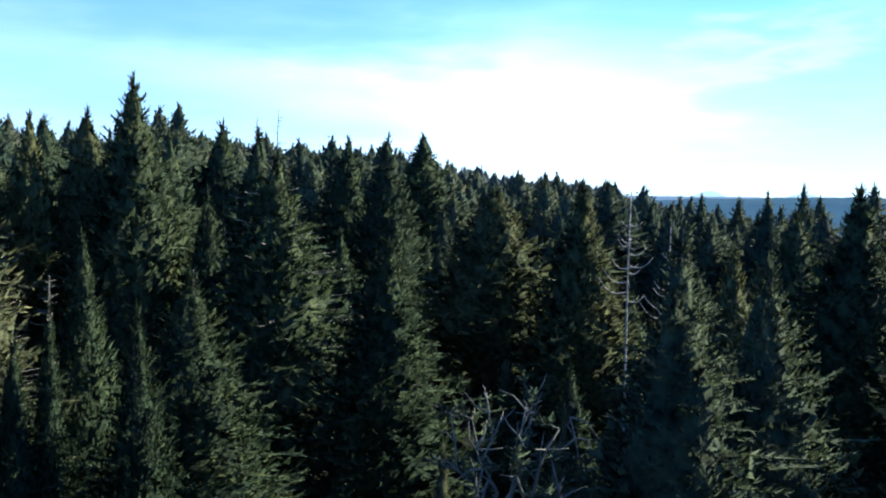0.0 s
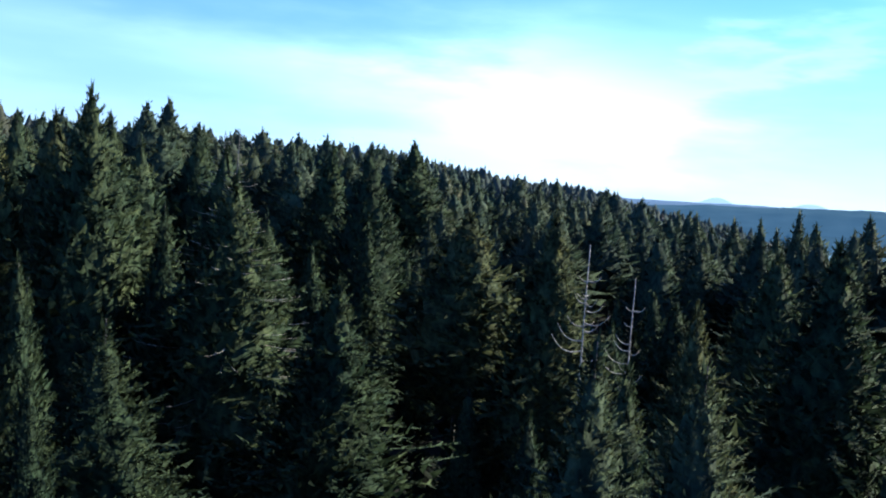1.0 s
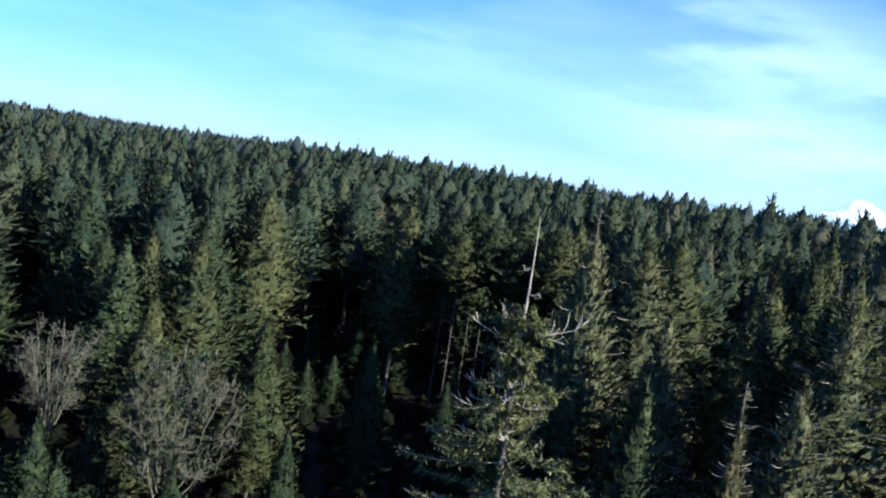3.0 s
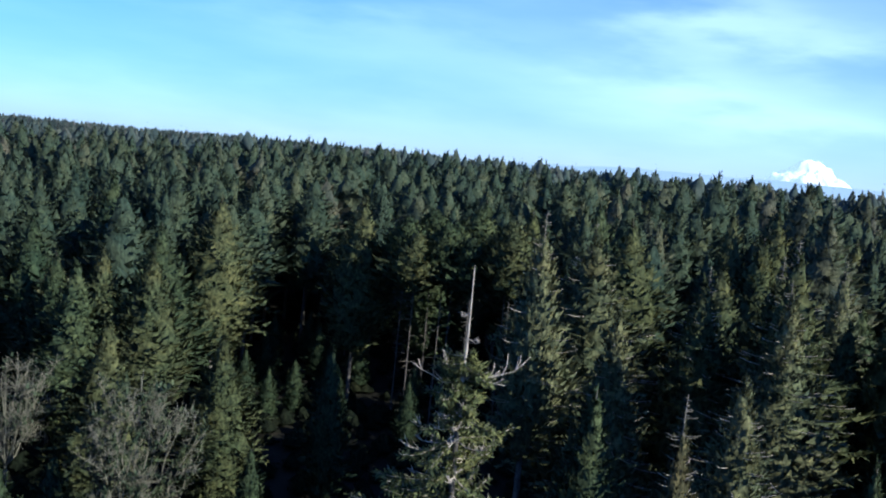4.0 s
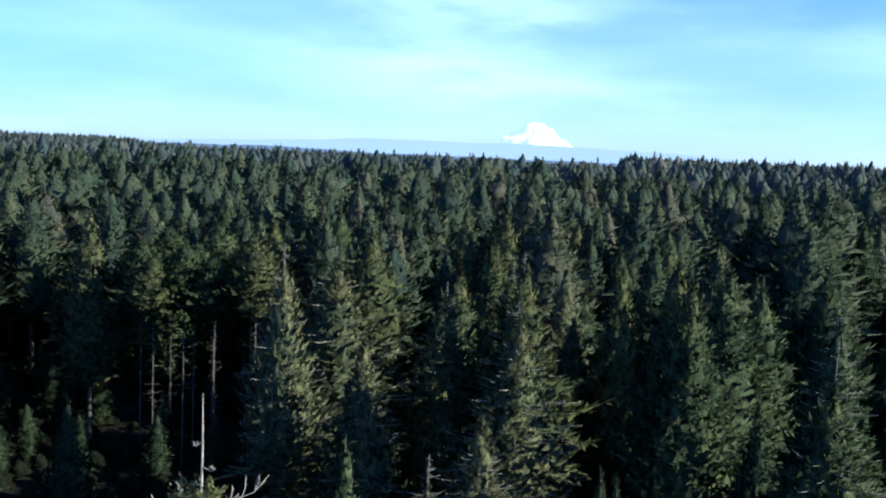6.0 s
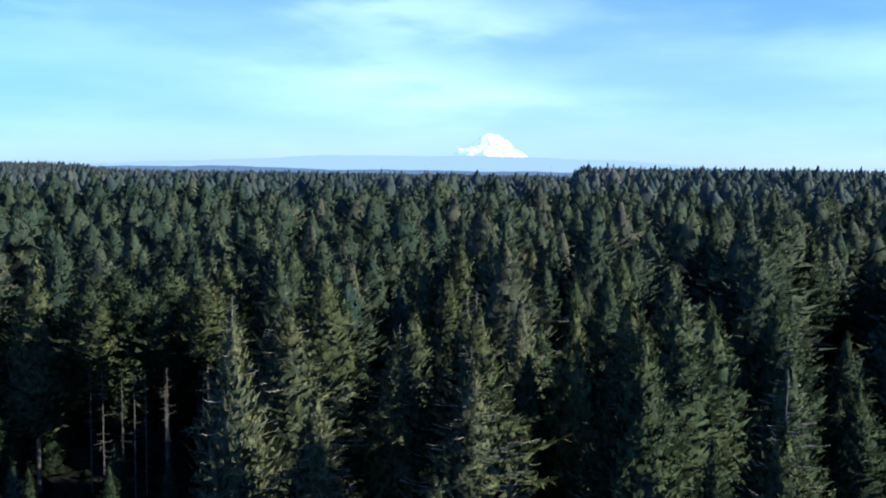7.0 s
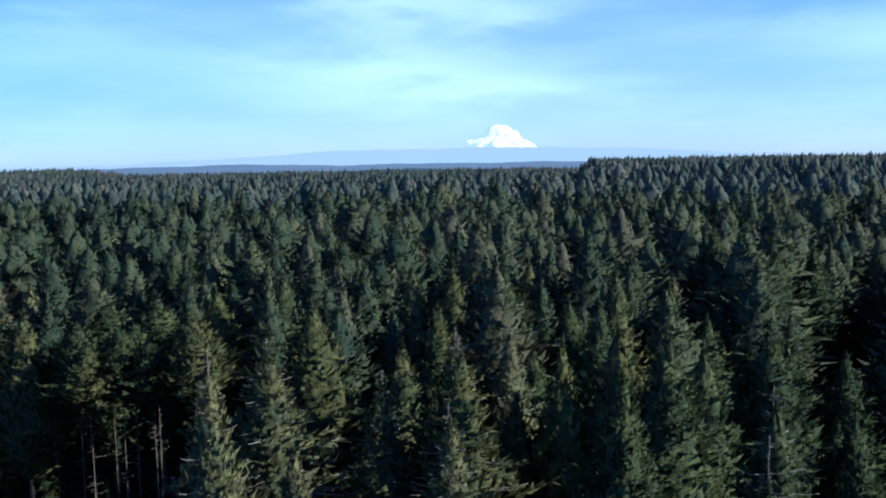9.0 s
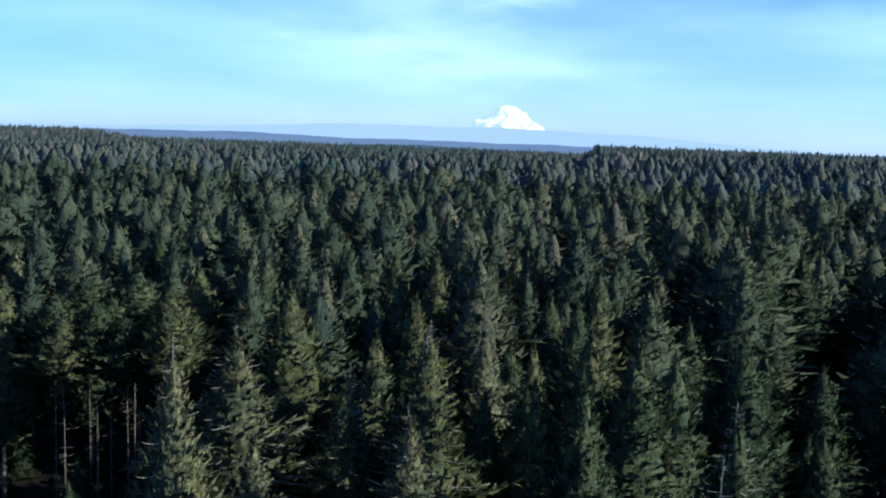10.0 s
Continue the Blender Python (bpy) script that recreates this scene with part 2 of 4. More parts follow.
def body(rng, height, base, radius, taper, tiers, sides, fill, ph):
    """The dense inside of a crown: an uneven cone of foliage."""
    rel = 0.07 + 0.93 * np.linspace(0, 1, tiers + 1) ** 1.1
    span = height - base
    a = np.arange(sides) * 6.2832 / sides
    t = a[None] + rng.uniform(0, 0.6, (tiers + 1, 1))
    r = reach(rel, radius, taper)[:, None] * fill * lobed(t, rel[:, None], ph) * rng.uniform(0.8, 1.15, (tiers + 1, sides))
    z = (height - rel * span)[:, None] + rng.normal(0, 0.22 * span / tiers, (tiers + 1, sides))
    v = np.stack([r * np.cos(t), r * np.sin(t), z], -1).reshape(-1, 3)
    k = np.arange(sides)
    f = []
    for i in range(tiers):
        p, q = i * sides + k, i * sides + (k + 1) % sides
        f += [np.stack([p, p + sides, q + sides], 1), np.stack([p, q + sides, q], 1)]
    top = len(v)
    v = np.vstack([v, [[0, 0, height - 0.045 * span]]])
    f.append(np.stack([np.full(sides, top), k, (k + 1) % sides], 1))
    return v, np.vstack(f)


def soft_normals(rng, v, height, base, rough=0.42):
    """Shading directions of a crown as a whole, with a slight scatter from tuft to tuft."""
    r = np.linalg.norm(v[:, :2], axis=1) + 0.15
    n = np.stack([v[:, 0] / r, v[:, 1] / r, 0.30 + 0.5 * np.clip((v[:, 2] - base) / (height - base), 0, 1) ** 3], 1)
    jit = np.repeat(rng.normal(0, rough, (len(v) // 4 + 1, 3)), 4, 0)[:len(v)]
    n = n + jit
    return n / np.linalg.norm(n, axis=1)[:, None]


def fingers(at, way, length, width, roll):
    """Slender pointed sprays of one triangle each; roll turns each round its own length."""
    way = way / (np.linalg.norm(way, axis=1)[:, None] + 1e-9)
    flat = np.cross(way, [0.02, 0.01, 1.0])
    flat /= np.linalg.norm(flat, axis=1)[:, None] + 1e-6
    edge = np.cross(way, flat)
    w = (flat * np.cos(roll)[:, None] + edge * np.sin(roll)[:, None]) * width[:, None]
    v = np.stack([at - w, at + w, at + way * length[:, None]], 1).reshape(-1, 3)
    return v, np.arange(len(v)).reshape(-1, 3)


def fir_foliage(rng, height, base, radius, taper=0.8, gap=0.8, per=8, stations=4, finger=0.85, thin=0.22, droop=0.3, sparse=0.1, fill=0.58, tiers=14, sides=9, inner=0.46, hang=1, fur=1500, tuft=0.8):
    """Foliage of a fir in tiers: limbs that rise at the top, lie level and then droop, each feathered with slender sprays, round a dark dense inside.
    Gives verts, tris and shading directions."""
    span = height - base
    ph = rng.uniform(0, 6.28, 4)
    zs, az, ln = [], [], []
    z = height - 0.35
    while z > base:
        rel = (height - z) / span
        r = float(reach(rel, radius, taper))
        k = per if rel > 0.12 else max(4, per - 1)
        a0 = rng.uniform(0, 6.28)
        whorl = rng.uniform(0.86, 1.1)
        for j in range(k):
            if rng.random() < sparse:
                continue
            a = a0 + (j + rng.normal(0, 0.28)) * 6.283 / k
            zs.append(z + rng.normal(0, gap * 0.32)); az.append(a)
            ln.append(max(0.22, r * whorl * float(lobed(a, rel, ph)) * rng.uniform(0.70, 1.12)))
        z -= gap * (0.5 + 0.75 * rel) * rng.uniform(0.8, 1.2)
    zs, az, ln = np.array(zs), np.array(az), np.array(ln)
    m = len(zs)
    rel = np.clip((height - zs) / span, 0, 1)
    out = np.stack([np.cos(az), np.sin(az), 0 * az], 1)
    tan = np.stack([-out[:, 1], out[:, 0], 0 * az], 1)
    rise = 1.5 * np.exp(-rel / 0.22) + 0.26 - 0.42 * rel + rng.normal(0, 0.14, m)
    drop = droop * np.minimum(1, rel / 0.2) * rng.uniform(0.7, 1.3, m)
    zs = zs - ln * np.maximum(rise - drop + 0.22, 0) * 0.9

    def along(s):
        h = rise * s - drop * s * s + 0.22 * s ** 4
        return np.stack([out[:, 0] * ln * s, out[:, 1] * ln * s, zs + ln * h], 1)
    tilt = rng.normal(0, 0.20, (m, 3))
    cone = out * 0.8 + [0, 0, 0.42] + tilt
    V, F, N, at = [], [], [], 0

    def add(v, f, n):
        nonlocal at
        V.append(v); F.append(f + at); N.append(n); at += len(v)

    def spray(p, d, l, w, lift):
        v, f = fingers(p, d, l, w, rng.normal(0.55, 0.5, len(p)) * rng.choice([-1, 1], len(p)))
        n = cone + lift + rng.normal(0, 0.16, (m, 3))
        add(v, f, np.repeat(n, 3, 0))
    bv, bf = body(rng, height, base, radius * 0.94, taper, tiers, sides, fill, ph)
    add(bv, bf, soft_normals(rng, bv, height, base, 0.0) + rng.normal(0, 0.30, bv.shape))
    # short upswept tufts all over the inside
    fr = 0.02 + 0.98 * rng.random(fur) ** 0.7
    fa = rng.uniform(0, 6.2832, fur)
    fo = np.stack([np.cos(fa), np.sin(fa), 0 * fa], 1)
    full = reach(fr, radius * 0.94, taper) * lobed(fa, fr, ph)
    fl = tuft * np.minimum(1.0, 0.30 + 0.25 * full) * rng.uniform(0.6, 1.4, fur)
    p = fo * (full * (fill * 0.9 + (0.92 - fill) * rng.random(fur) ** 1.6))[:, None]
    p[:, 2] = height - fr * span - 0.45 * fl
    d = fo * (0.25 + rng.uniform(0.3, 1.0, fur) * fr)[:, None] + rng.normal(0, 0.22, (fur, 3))
    d[:, 2] += 1.25 - 0.75 * fr
    v, f = fingers(p, d, fl, fl * 0.24, rng.normal(0, 0.5, fur))
    clump = 0.28 * np.stack([np.sin(fa * 4 + fr * 37 + ph[0]), np.sin(fa * 5 - fr * 31 + ph[1]), np.sin(fa * 3 + fr * 53 + ph[2])], 1)
    n = fo * 0.85 + [0, 0, 0.40] + clump + rng.normal(0, 0.20, (fur, 3))
    add(v, f, np.repeat(n, 3, 0))
    size = np.minimum(1.0, 0.16 + 0.27 * ln) * finger
    # the limb's own spine of needles, to its tip
    p0, p1 = along(np.full(m, inner)), along(np.full(m, 1.0))
    mid = along(np.full(m, 0.5 + inner * 0.5))
    spray(p0, mid + (mid - p0) * 0.35 - p0, np.linalg.norm(mid - p0, axis=1) * 1.35, size * 0.30, [0, 0, 0.2])
    spray(mid, p1 - mid, np.linalg.norm(p1 - mid, axis=1) * 1.15, size * 0.24, [0, 0, 0.2])
    for i in range(stations):
        for sgn in (-1, 1, 0):
            s = np.clip(inner + (1.0 - inner) * (i + rng.random(m)) / stations, 0, 0.98)
            d = out * rng.uniform(0.4, 1.0, m)[:, None] + tan * (sgn * rng.uniform(0.5, 1.1, m) + rng.normal(0, 0.2, m))[:, None]
            d[:, 2] = rise * 0.6 - drop * s * 0.9 + rng.normal(0.18, 0.36, m) + (1.3 - 0.5 * rel) * (sgn == 0)
            l = size * (1.12 - 0.5 * s) * rng.uniform(0.7, 1.3, m)
            spray(along(s), d, l, l * thin, [0, 0, 0.12])
    for i in range(hang):
        s = rng.uniform(inner + 0.1, 0.95, m)
        d = out * 0.35 + tan * rng.normal(0, 0.35, m)[:, None]
        d[:, 2] = -0.75 + 1.5 * np.exp(-rel / 0.1)
        l = size * rng.uniform(0.45, 0.85, m)
        spray(along(s), d, l, l * thin * 1.3, [0, 0, -0.15])
    # the leader at the tip
    k = 7
    tip = np.tile([0, 0, height - 1.0], (k, 1)) + np.stack([0 * np.arange(k), 0 * np.arange(k), np.linspace(-0.4, 0.3, k)], 1)
    v, f = fingers(tip, rng.normal(0, 0.10, (k, 3)) + [0, 0, 1], np.full(k, 0.7 + 0.5 * finger), np.full(k, 0.07 + 0.05 * finger), rng.uniform(0, 3.1, k))
    add(v, f, np.repeat(rng.normal(0, 0.5, (k, 3)) + [0, 0, 0.6], 3, 0))
    n = np.vstack(N)
    return np.vstack(V), np.vstack(F), n / np.linalg.norm(n, axis=1)[:, None]


def part(name, me, parent, label=""):
    ob = new(name, me)
    ob.parent = parent
    return tagged(ob, label)


# ---- the land ----
def smooth(a, b, v):
    t = np.clip((np.asarray(v, float) - a) / (b - a), 0, 1)
    return t * t * (3 - 2 * t)


def land(x, y):
    """Height of the ground: level by the clearing, higher far ahead, falling away to the low side."""
    x, y = np.asarray(x, float), np.asarray(y, float)
    r = np.hypot(x - 5, y - 8)
    az = np.degrees(np.arctan2(-(x - 5), y - 8))
    far = smooth(450, 1200, r) * (1 - smooth(1350, 1900, r))
    z = (11.0 - 4.0 * smooth(66, 82, az)) * smooth(100, 330, r) * (1 - 0.08 * smooth(550, 1200, r)) * smooth(-6, 7, az) * (1 - smooth(130, 160, az))
    z = z + (4.6 * smooth(415, 470, r) * (1 - smooth(1350, 1900, r)) + 7 * far) * (1 - smooth(31.0, 31.6, az)) * smooth(-13, -6, az)
    z = z + far * 8.5 * smooth(59, 63, az) * (1 - smooth(110, 130, az))
    z = z - smooth(60, 330, r) * 17 * (1 - smooth(-22, -9, az)) * smooth(-100, -60, az)
    z = z - smooth(430, 620, r) * 16 * (1 - smooth(-21, -18, az)) * smooth(-100, -60, az)
    z = z - 20 * smooth(1350, 1900, r)
    return z + 0.35 * np.sin(x * 0.13) * np.cos(y * 0.11) * (r < 1500)


def build_ground():
    rings = np.concatenate([[0], np.geomspace(6, 4950, 90)])
    n = 160
    a = np.arange(n) * 2 * np.pi / n
    X = 5 + rings[1:, None] * np.cos(a)[None]
    Y = 8 + rings[1:, None] * np.sin(a)[None]
    v = np.stack([X, Y, land(X, Y)], -1).reshape(-1, 3)
    v = np.vstack([v, [[5, 8, float(land(5, 8))]]])
    f = []
    for i in range(len(rings) - 2):
        p = i * n + np.arange(n); q = i * n + (np.arange(n) + 1) % n
        f += [np.stack([p, p + n, q + n], 1), np.stack([p, q + n, q], 1)]
    k = np.arange(n)
    f.append(np.stack([np.full(n, len(v) - 1), k, (k + 1) % n], 1))
    tagged(new("ground", tri_mesh("ground", v, np.vstack(f), SOIL)), "forest floor of soil, needles and moss, shade put into its dark colour", "ground", kind="structure")


build_ground()


# ---- trees ----
TONES = {
    "deep": foliage("needles_deep_green", [(0.0, (0.036, 0.054, 0.038)), (1.0, (0.050, 0.072, 0.048))]),
    "green": foliage("needles_green", [(0.0, (0.048, 0.068, 0.045)), (1.0, (0.064, 0.085, 0.055))]),
    "olive": foliage("needles_olive", [(0.0, (0.072, 0.084, 0.050)), (1.0, (0.092, 0.102, 0.062))]),
    "yellow": foliage("needles_yellow_green", [(0.0, (0.074, 0.088, 0.046)), (1.0, (0.092, 0.102, 0.056))]),
    "pale": foliage("needles_grey_green", [(0.0, (0.108, 0.116, 0.078)), (1.0, (0.132, 0.138, 0.094))]),
    "shaggy": foliage("shaggy_yellow_green", [(0.0, (0.140, 0.156, 0.086)), (1.0, (0.156, 0.172, 0.096))]),
    "willow": foliage("grey_green_leaves", [(0.0, (0.070, 0.092, 0.068)), (1.0, (0.084, 0.108, 0.080))]),
    "brown": foliage("needles_brown", [(0.0, (0.070, 0.070, 0.050)), (1.0, (0.086, 0.083, 0.058))]),
}
WORDS = {"deep": "deep green", "green": "green", "olive": "olive green", "yellow": "yellowish green", "pale": "pale grey-green", "brown": "browning", "willow": "shaggy grey-green"}
STANDS = []          # stems already placed


def fir_template(seed, height=27.0, base=7.0, radius=4.3, **kw):
    rng = np.random.default_rng(seed)
    v, f, n = fir_foliage(rng, height, base, radius, **kw)
    k = np.linspace(0, 1, 8)
    bend = rng.normal(0, 0.12, 2)
    stem = np.stack([bend[0] * k ** 2, bend[1] * k ** 2, (height - 0.2) * k], 1)
    v[:, :2] += bend * (np.clip(v[:, 2:3], 0, height) / height) ** 2
    tv, tf = tube(stem, (0.27 if base < 15 else 0.085) * (1 - k) ** 0.8 + 0.02, 7)
    return tri_mesh("crown", v, f, TONES["green"], normals=n), tri_mesh("trunk", tv, tf, BARK), height


FIRS = [fir_template(s, base=b, radius=r, per=p + 2, taper=t, droop=d, sparse=sp) for s, b, r, p, t, d, sp in (
    (1, 5, 4.8, 7, 0.75, 0.30, 0.08), (2, 8, 4.2, 6, 0.80, 0.40, 0.12), (3, 4, 5.4, 7, 0.72, 0.35, 0.08), (4, 10, 4.0, 6, 0.75, 0.30, 0.15),
    (5, 6, 4.8, 7, 0.85, 0.45, 0.10), (6, 9, 4.6, 6, 0.62, 0.30, 0.12), (7, 5, 5.0, 7, 0.82, 0.50, 0.10), (8, 19.5, 3.0, 6, 0.60, 0.25, 0.15))]


FINE = [fir_template(s, base=b, radius=r, per=9, taper=t, droop=d, sparse=sp, gap=0.66, stations=6, finger=0.70, thin=0.19, fill=0.50, inner=0.40, hang=2, tiers=18, sides=10, fur=2600, tuft=0.75) for s, b, r, t, d, sp in (
    (101, 3, 5.2, 0.80, 0.42, 0.08), (102, 4, 4.6, 0.75, 0.32, 0.12), (103, 3, 5.6, 0.85, 0.50, 0.10))]


CLOSE = [fir_template(s, base=b, radius=r, per=10, taper=t, droop=d, sparse=sp, gap=0.52, stations=9, finger=0.46, thin=0.15, fill=0.46, inner=0.36, hang=4, tiers=22, sides=12, fur=6500, tuft=0.42) for s, b, r, t, d, sp in (
    (131, 3, 5.2, 0.85, 0.42, 0.12), (132, 4, 4.8, 0.95, 0.50, 0.15))]


COARSE = [fir_template(s, base=b, radius=r, per=7, taper=t, droop=d, sparse=sp, gap=0.95, stations=3, finger=0.85, thin=0.20, tiers=12, sides=8, fur=1100, tuft=0.95) for s, b, r, t, d, sp in (
    (111, 6, 4.9, 0.78, 0.35, 0.10), (112, 8, 4.3, 0.72, 0.30, 0.10), (113, 7, 5.2, 0.84, 0.45, 0.08))]


YOUNG = [fir_template(s, base=b, radius=r, per=7, taper=t, droop=d, sparse=sp, gap=1.2, stations=2, finger=1.1, thin=0.22, tiers=10, sides=7, fur=900, tuft=1.1) for s, b, r, t, d, sp in (
    (121, 1.0, 5.6, 0.78, 0.35, 0.10), (122, 1.5, 5.0, 0.72, 0.30, 0.10), (123, 0.8, 6.0, 0.84, 0.45, 0.08))]


def bare_tip(seed, length):
    """The grey dead leader of a fir: a thin stem with short stub twigs; its tip at the origin."""
    rng = np.random.default_rng(seed)
    bits = [tube([(0, 0, -length), (0.03, 0.02, -length * 0.5), (0, 0, 0)], [0.07, 0.045, 0.015], 5)]
    for i in range(26):
        z = -length * rng.uniform(0.06, 1.0)
        a, ln = rng.uniform(0, 6.28), (0.25 + 0.28 * -z) * rng.uniform(0.5, 1.1)
        bits.append(tube([(0, 0, z), (ln * 0.6 * math.cos(a), ln * 0.6 * math.sin(a), z + 0.02), (ln * math.cos(a), ln * math.sin(a), z + 0.18 * ln)], [0.03, 0.022, 0.01], 3))
    return tri_mesh("bare_tip", *joined(bits), TIP_WOOD)


TIPS = [bare_tip(s, ln) for s, ln in ((71, 3.5), (72, 5.0), (73, 2.6))]


def dry_limbs(seed, height=27.0, base=9.0, radius=4.6):
    """Pale dry limbs that show between the needles of an old fir."""
    rng = np.random.default_rng(seed)
    bits = []
    for i in range(90):
        rel = rng.uniform(0.12, 0.95)
        r = float(reach(rel, radius, 0.78)) * rng.uniform(0.75, 1.06)
        a, z, bow = rng.uniform(0, 6.28), height - rel * (height - base), rng.normal(0, 0.12)
        way = [(k * r * math.cos(a + bow * k), k * r * math.sin(a + bow * k), z + r * (0.12 - 0.30 * rel) * k + 0.14 * r * k ** 4) for k in (0.45, 0.65, 0.85, 1.0)]
        bits.append(tube(way, [0.026, 0.022, 0.017, 0.010], 3))
    return tri_mesh("dry_wood", *joined(bits), GREY_WOOD)


DRY = [dry_limbs(81), dry_limbs(82, radius=4.2), dry_limbs(83, base=7.0, radius=5.0)]


def stubs(seed, low=4.0, high=20.0):
    """Short dead branch stubs and twigs up a bare stem."""
    rng = np.random.default_rng(seed)
    bits = []
    for i in range(46):
        z, a, ln = rng.uniform(low, high), rng.uniform(0, 6.28), rng.uniform(0.3, 1.3)
        ln *= 0.5 + 0.5 * (z - low) / (high - low)
        bits.append(tube([(0.05 * math.cos(a), 0.05 * math.sin(a), z), (0.6 * ln * math.cos(a), 0.6 * ln * math.sin(a), z - 0.05 * ln), (ln * math.cos(a + 0.1), ln * math.sin(a + 0.1), z + 0.08 * ln)], [0.022, 0.016, 0.008], 3))
    return tri_mesh("dry_wood", *joined(bits), TIP_WOOD)


STUBS = stubs(84)


def fir(x, y, top, width=1.0, kind=0, tone="green", tip=None, up=0.8):
    """One fir whose highest point stands at height top."""
    near = math.hypot(x - 3, y - 5) < (67 if top > 17.2 else 36) and kind < 7
    away = math.hypot(x - 3, y - 5) > 84 and kind not in (3, 7)
    close = math.hypot(x - 3, y - 5) < 37 and top > 15
    crown_me, trunk_me, h = CLOSE[kind % 2] if close else FINE[kind % 3] if near else YOUNG[kind % 3] if top < 17.3 else COARSE[kind % 3] if away else FIRS[kind % len(FIRS)]
    z = float(land(x, y))
    s = (top - z) / h
    width *= 1.54
    turn = (x * 1.7 + y * 2.3) % 6.28
    e = new("fir_tree")
    e.matrix_world = Matrix.Translation((x, y, z - 0.05)) @ Matrix.Rotation(turn, 4, 'Z') @ Matrix.Diagonal((s * width, s * width, s, 1))
    tagged(e, WORDS[tone] + (" fir with a bare grey tip and drooping limbs" if tip is not None else " fir with drooping limbs in dense woods"), "tree", "firs of the woods")
    k = part("trunk", trunk_me, e)
    k.matrix_basis = Matrix.Diagonal((1 / width, 1 / width, 1, 1))
    c = part("crown", crown_me, e)
    c.material_slots[0].link = 'OBJECT'
    c.material_slots[0].material = TONES[tone]
    if tip is not None:
        t = part("bare_tip", TIPS[tip], e, "bare grey dead tip")
        t.matrix_basis = Matrix.Translation((0, 0, h + up)) @ Matrix.Diagonal((1 / width, 1 / width, 1, 1))
    if top > 22 and (tip is not None or tone == "pale"):
        tagged(part("dry_wood", DRY[kind % 3], e), "dry pale limbs between the needles", kind="stuff")
    if crown_me is FIRS[7][0]:
        tagged(part("dry_wood", STUBS, e), "dry stubs up the bare stem", kind="stuff")
    STANDS.append((x, y))
    return e


# the firs across the clearing, from the low side to the far left of the view
fir(-50.3, 50.1, 30.4, 0.62, 3, "pale", 0)
fir(-53.5, 58.2, 29.6, 1.20, 0, "pale", 0)
fir(-31.6, 56.5, 28.0, 0.95, 6, "pale", 0)
fir(-38.8, 66.3, 30.2, 0.95, 1, "olive", 2)
fir(-44.8, 63.4, 27.2, 0.95, 4, "olive", 2)
fir(-42.6, 52.0, 25.0, 0.80, 2, "pale")
fir(-35.8, 77.0, 29.6, 0.70, 1, "yellow")
fir(-54.9, 76.2, 27.4, 0.85, 5, "olive")
fir(-50.4, 79.8, 27.8, 0.80, 1, "olive", 2)
fir(-56.8, 84.8, 30.0, 0.90, 4, "olive")
fir(-67.7, 76.0, 30.4, 1.00, 5, "olive")
fir(-46.6, 84.1, 28.0, 0.80, 6, "pale", 2)
fir(-39.5, 75.1, 24.6, 0.85, 0, "green")
fir(-27.3, 80.5, 30.4, 0.95, 0, "green")
fir(-15.2, 72.5, 28.6, 0.80, 6, "green", 0)
fir(-26.5, 85.5, 28.9, 0.85, 5, "green")
fir(-25.4, 91.5, 25.6, 0.95, 2, "deep")
fir(-16.0, 95.1, 22.0, 0.90, 4, "deep")
fir(-22.8, 115.4, 23.4, 1.0, 0, "deep")
fir(-28.7, 113.5, 24.2, 1.0, 2, "deep")
fir(-42.3, 122.7, 24.6, 1.0, 5, "green")
fir(-47.5, 107.3, 29.0, 0.85, 1, "olive")
fir(-54.1, 107.0, 28.0, 0.90, 4, "green")
fir(-74.9, 101.2, 26.0, 0.95, 0, "olive")
fir(-59.8, 135.3, 27.8, 0.90, 6, "green")
fir(-51.1, 128.3, 27.8, 0.90, 5, "green")
fir(-55.6, 154.9, 34.5, 0.80, 1, "deep")
fir(-42.4, 146.9, 31.4, 1.0, 2, "deep")
fir(-40.1, 156.5, 31.2, 0.90, 3, "deep")
fir(-61.1, 181.9, 33.8, 0.90, 0, "deep")
fir(-78.4, 133.0, 28.8, 1.0, 5, "olive")
fir(-97.9, 114.5, 27.0, 1.05, 2, "olive")
fir(-101.3, 102.4, 26.9, 1.0, 5, "olive")
fir(-121.0, 110.5, 27.4, 1.0, 4, "olive")
fir(-119.8, 127.9, 31.0, 1.05, 6, "olive")
fir(-111.0, 124.6, 28.4, 0.95, 0, "olive")
fir(-94.3, 81.9, 29.0, 1.0, 5, "yellow")
fir(-100.9, 69.9, 26.8, 1.0, 5, "green")
fir(-130.8, 98.4, 28.5, 1.05, 4, "green")
fir(-140.6, 109.0, 28.0, 0.9, 1, "green")
fir(-165.4, 109.8, 25.6, 0.95, 2, "green")
fir(-185.7, 114.7, 29.4, 1.1, 0, "deep")
fir(-193.0, 108.1, 27.4, 1.0, 5, "deep")
fir(-135.0, 75.0, 26.9, 1.1, 2, "pale")
fir(-162.7, 89.6, 28.4, 1.0, 0, "deep")
fir(-97.4, 56.9, 28.8, 0.95, 1, "olive")
fir(-105.0, 40.7, 27.4, 1.05, 2, "olive")
fir(-113.3, 28.8, 29.0, 1.0, 0, "green")
fir(-90.0, 29.9, 25.0, 1.1, 2, "green")
fir(-102.1, 18.5, 24.0, 1.0, 6, "deep")
fir(-84.0, 20.5, 21.6, 1.1, 0, "green")
fir(-81.0, 27.1, 23.0, 1.0, 4, "olive")
fir(-66.5, 30.0, 18.0, 0.95, 2, "olive")
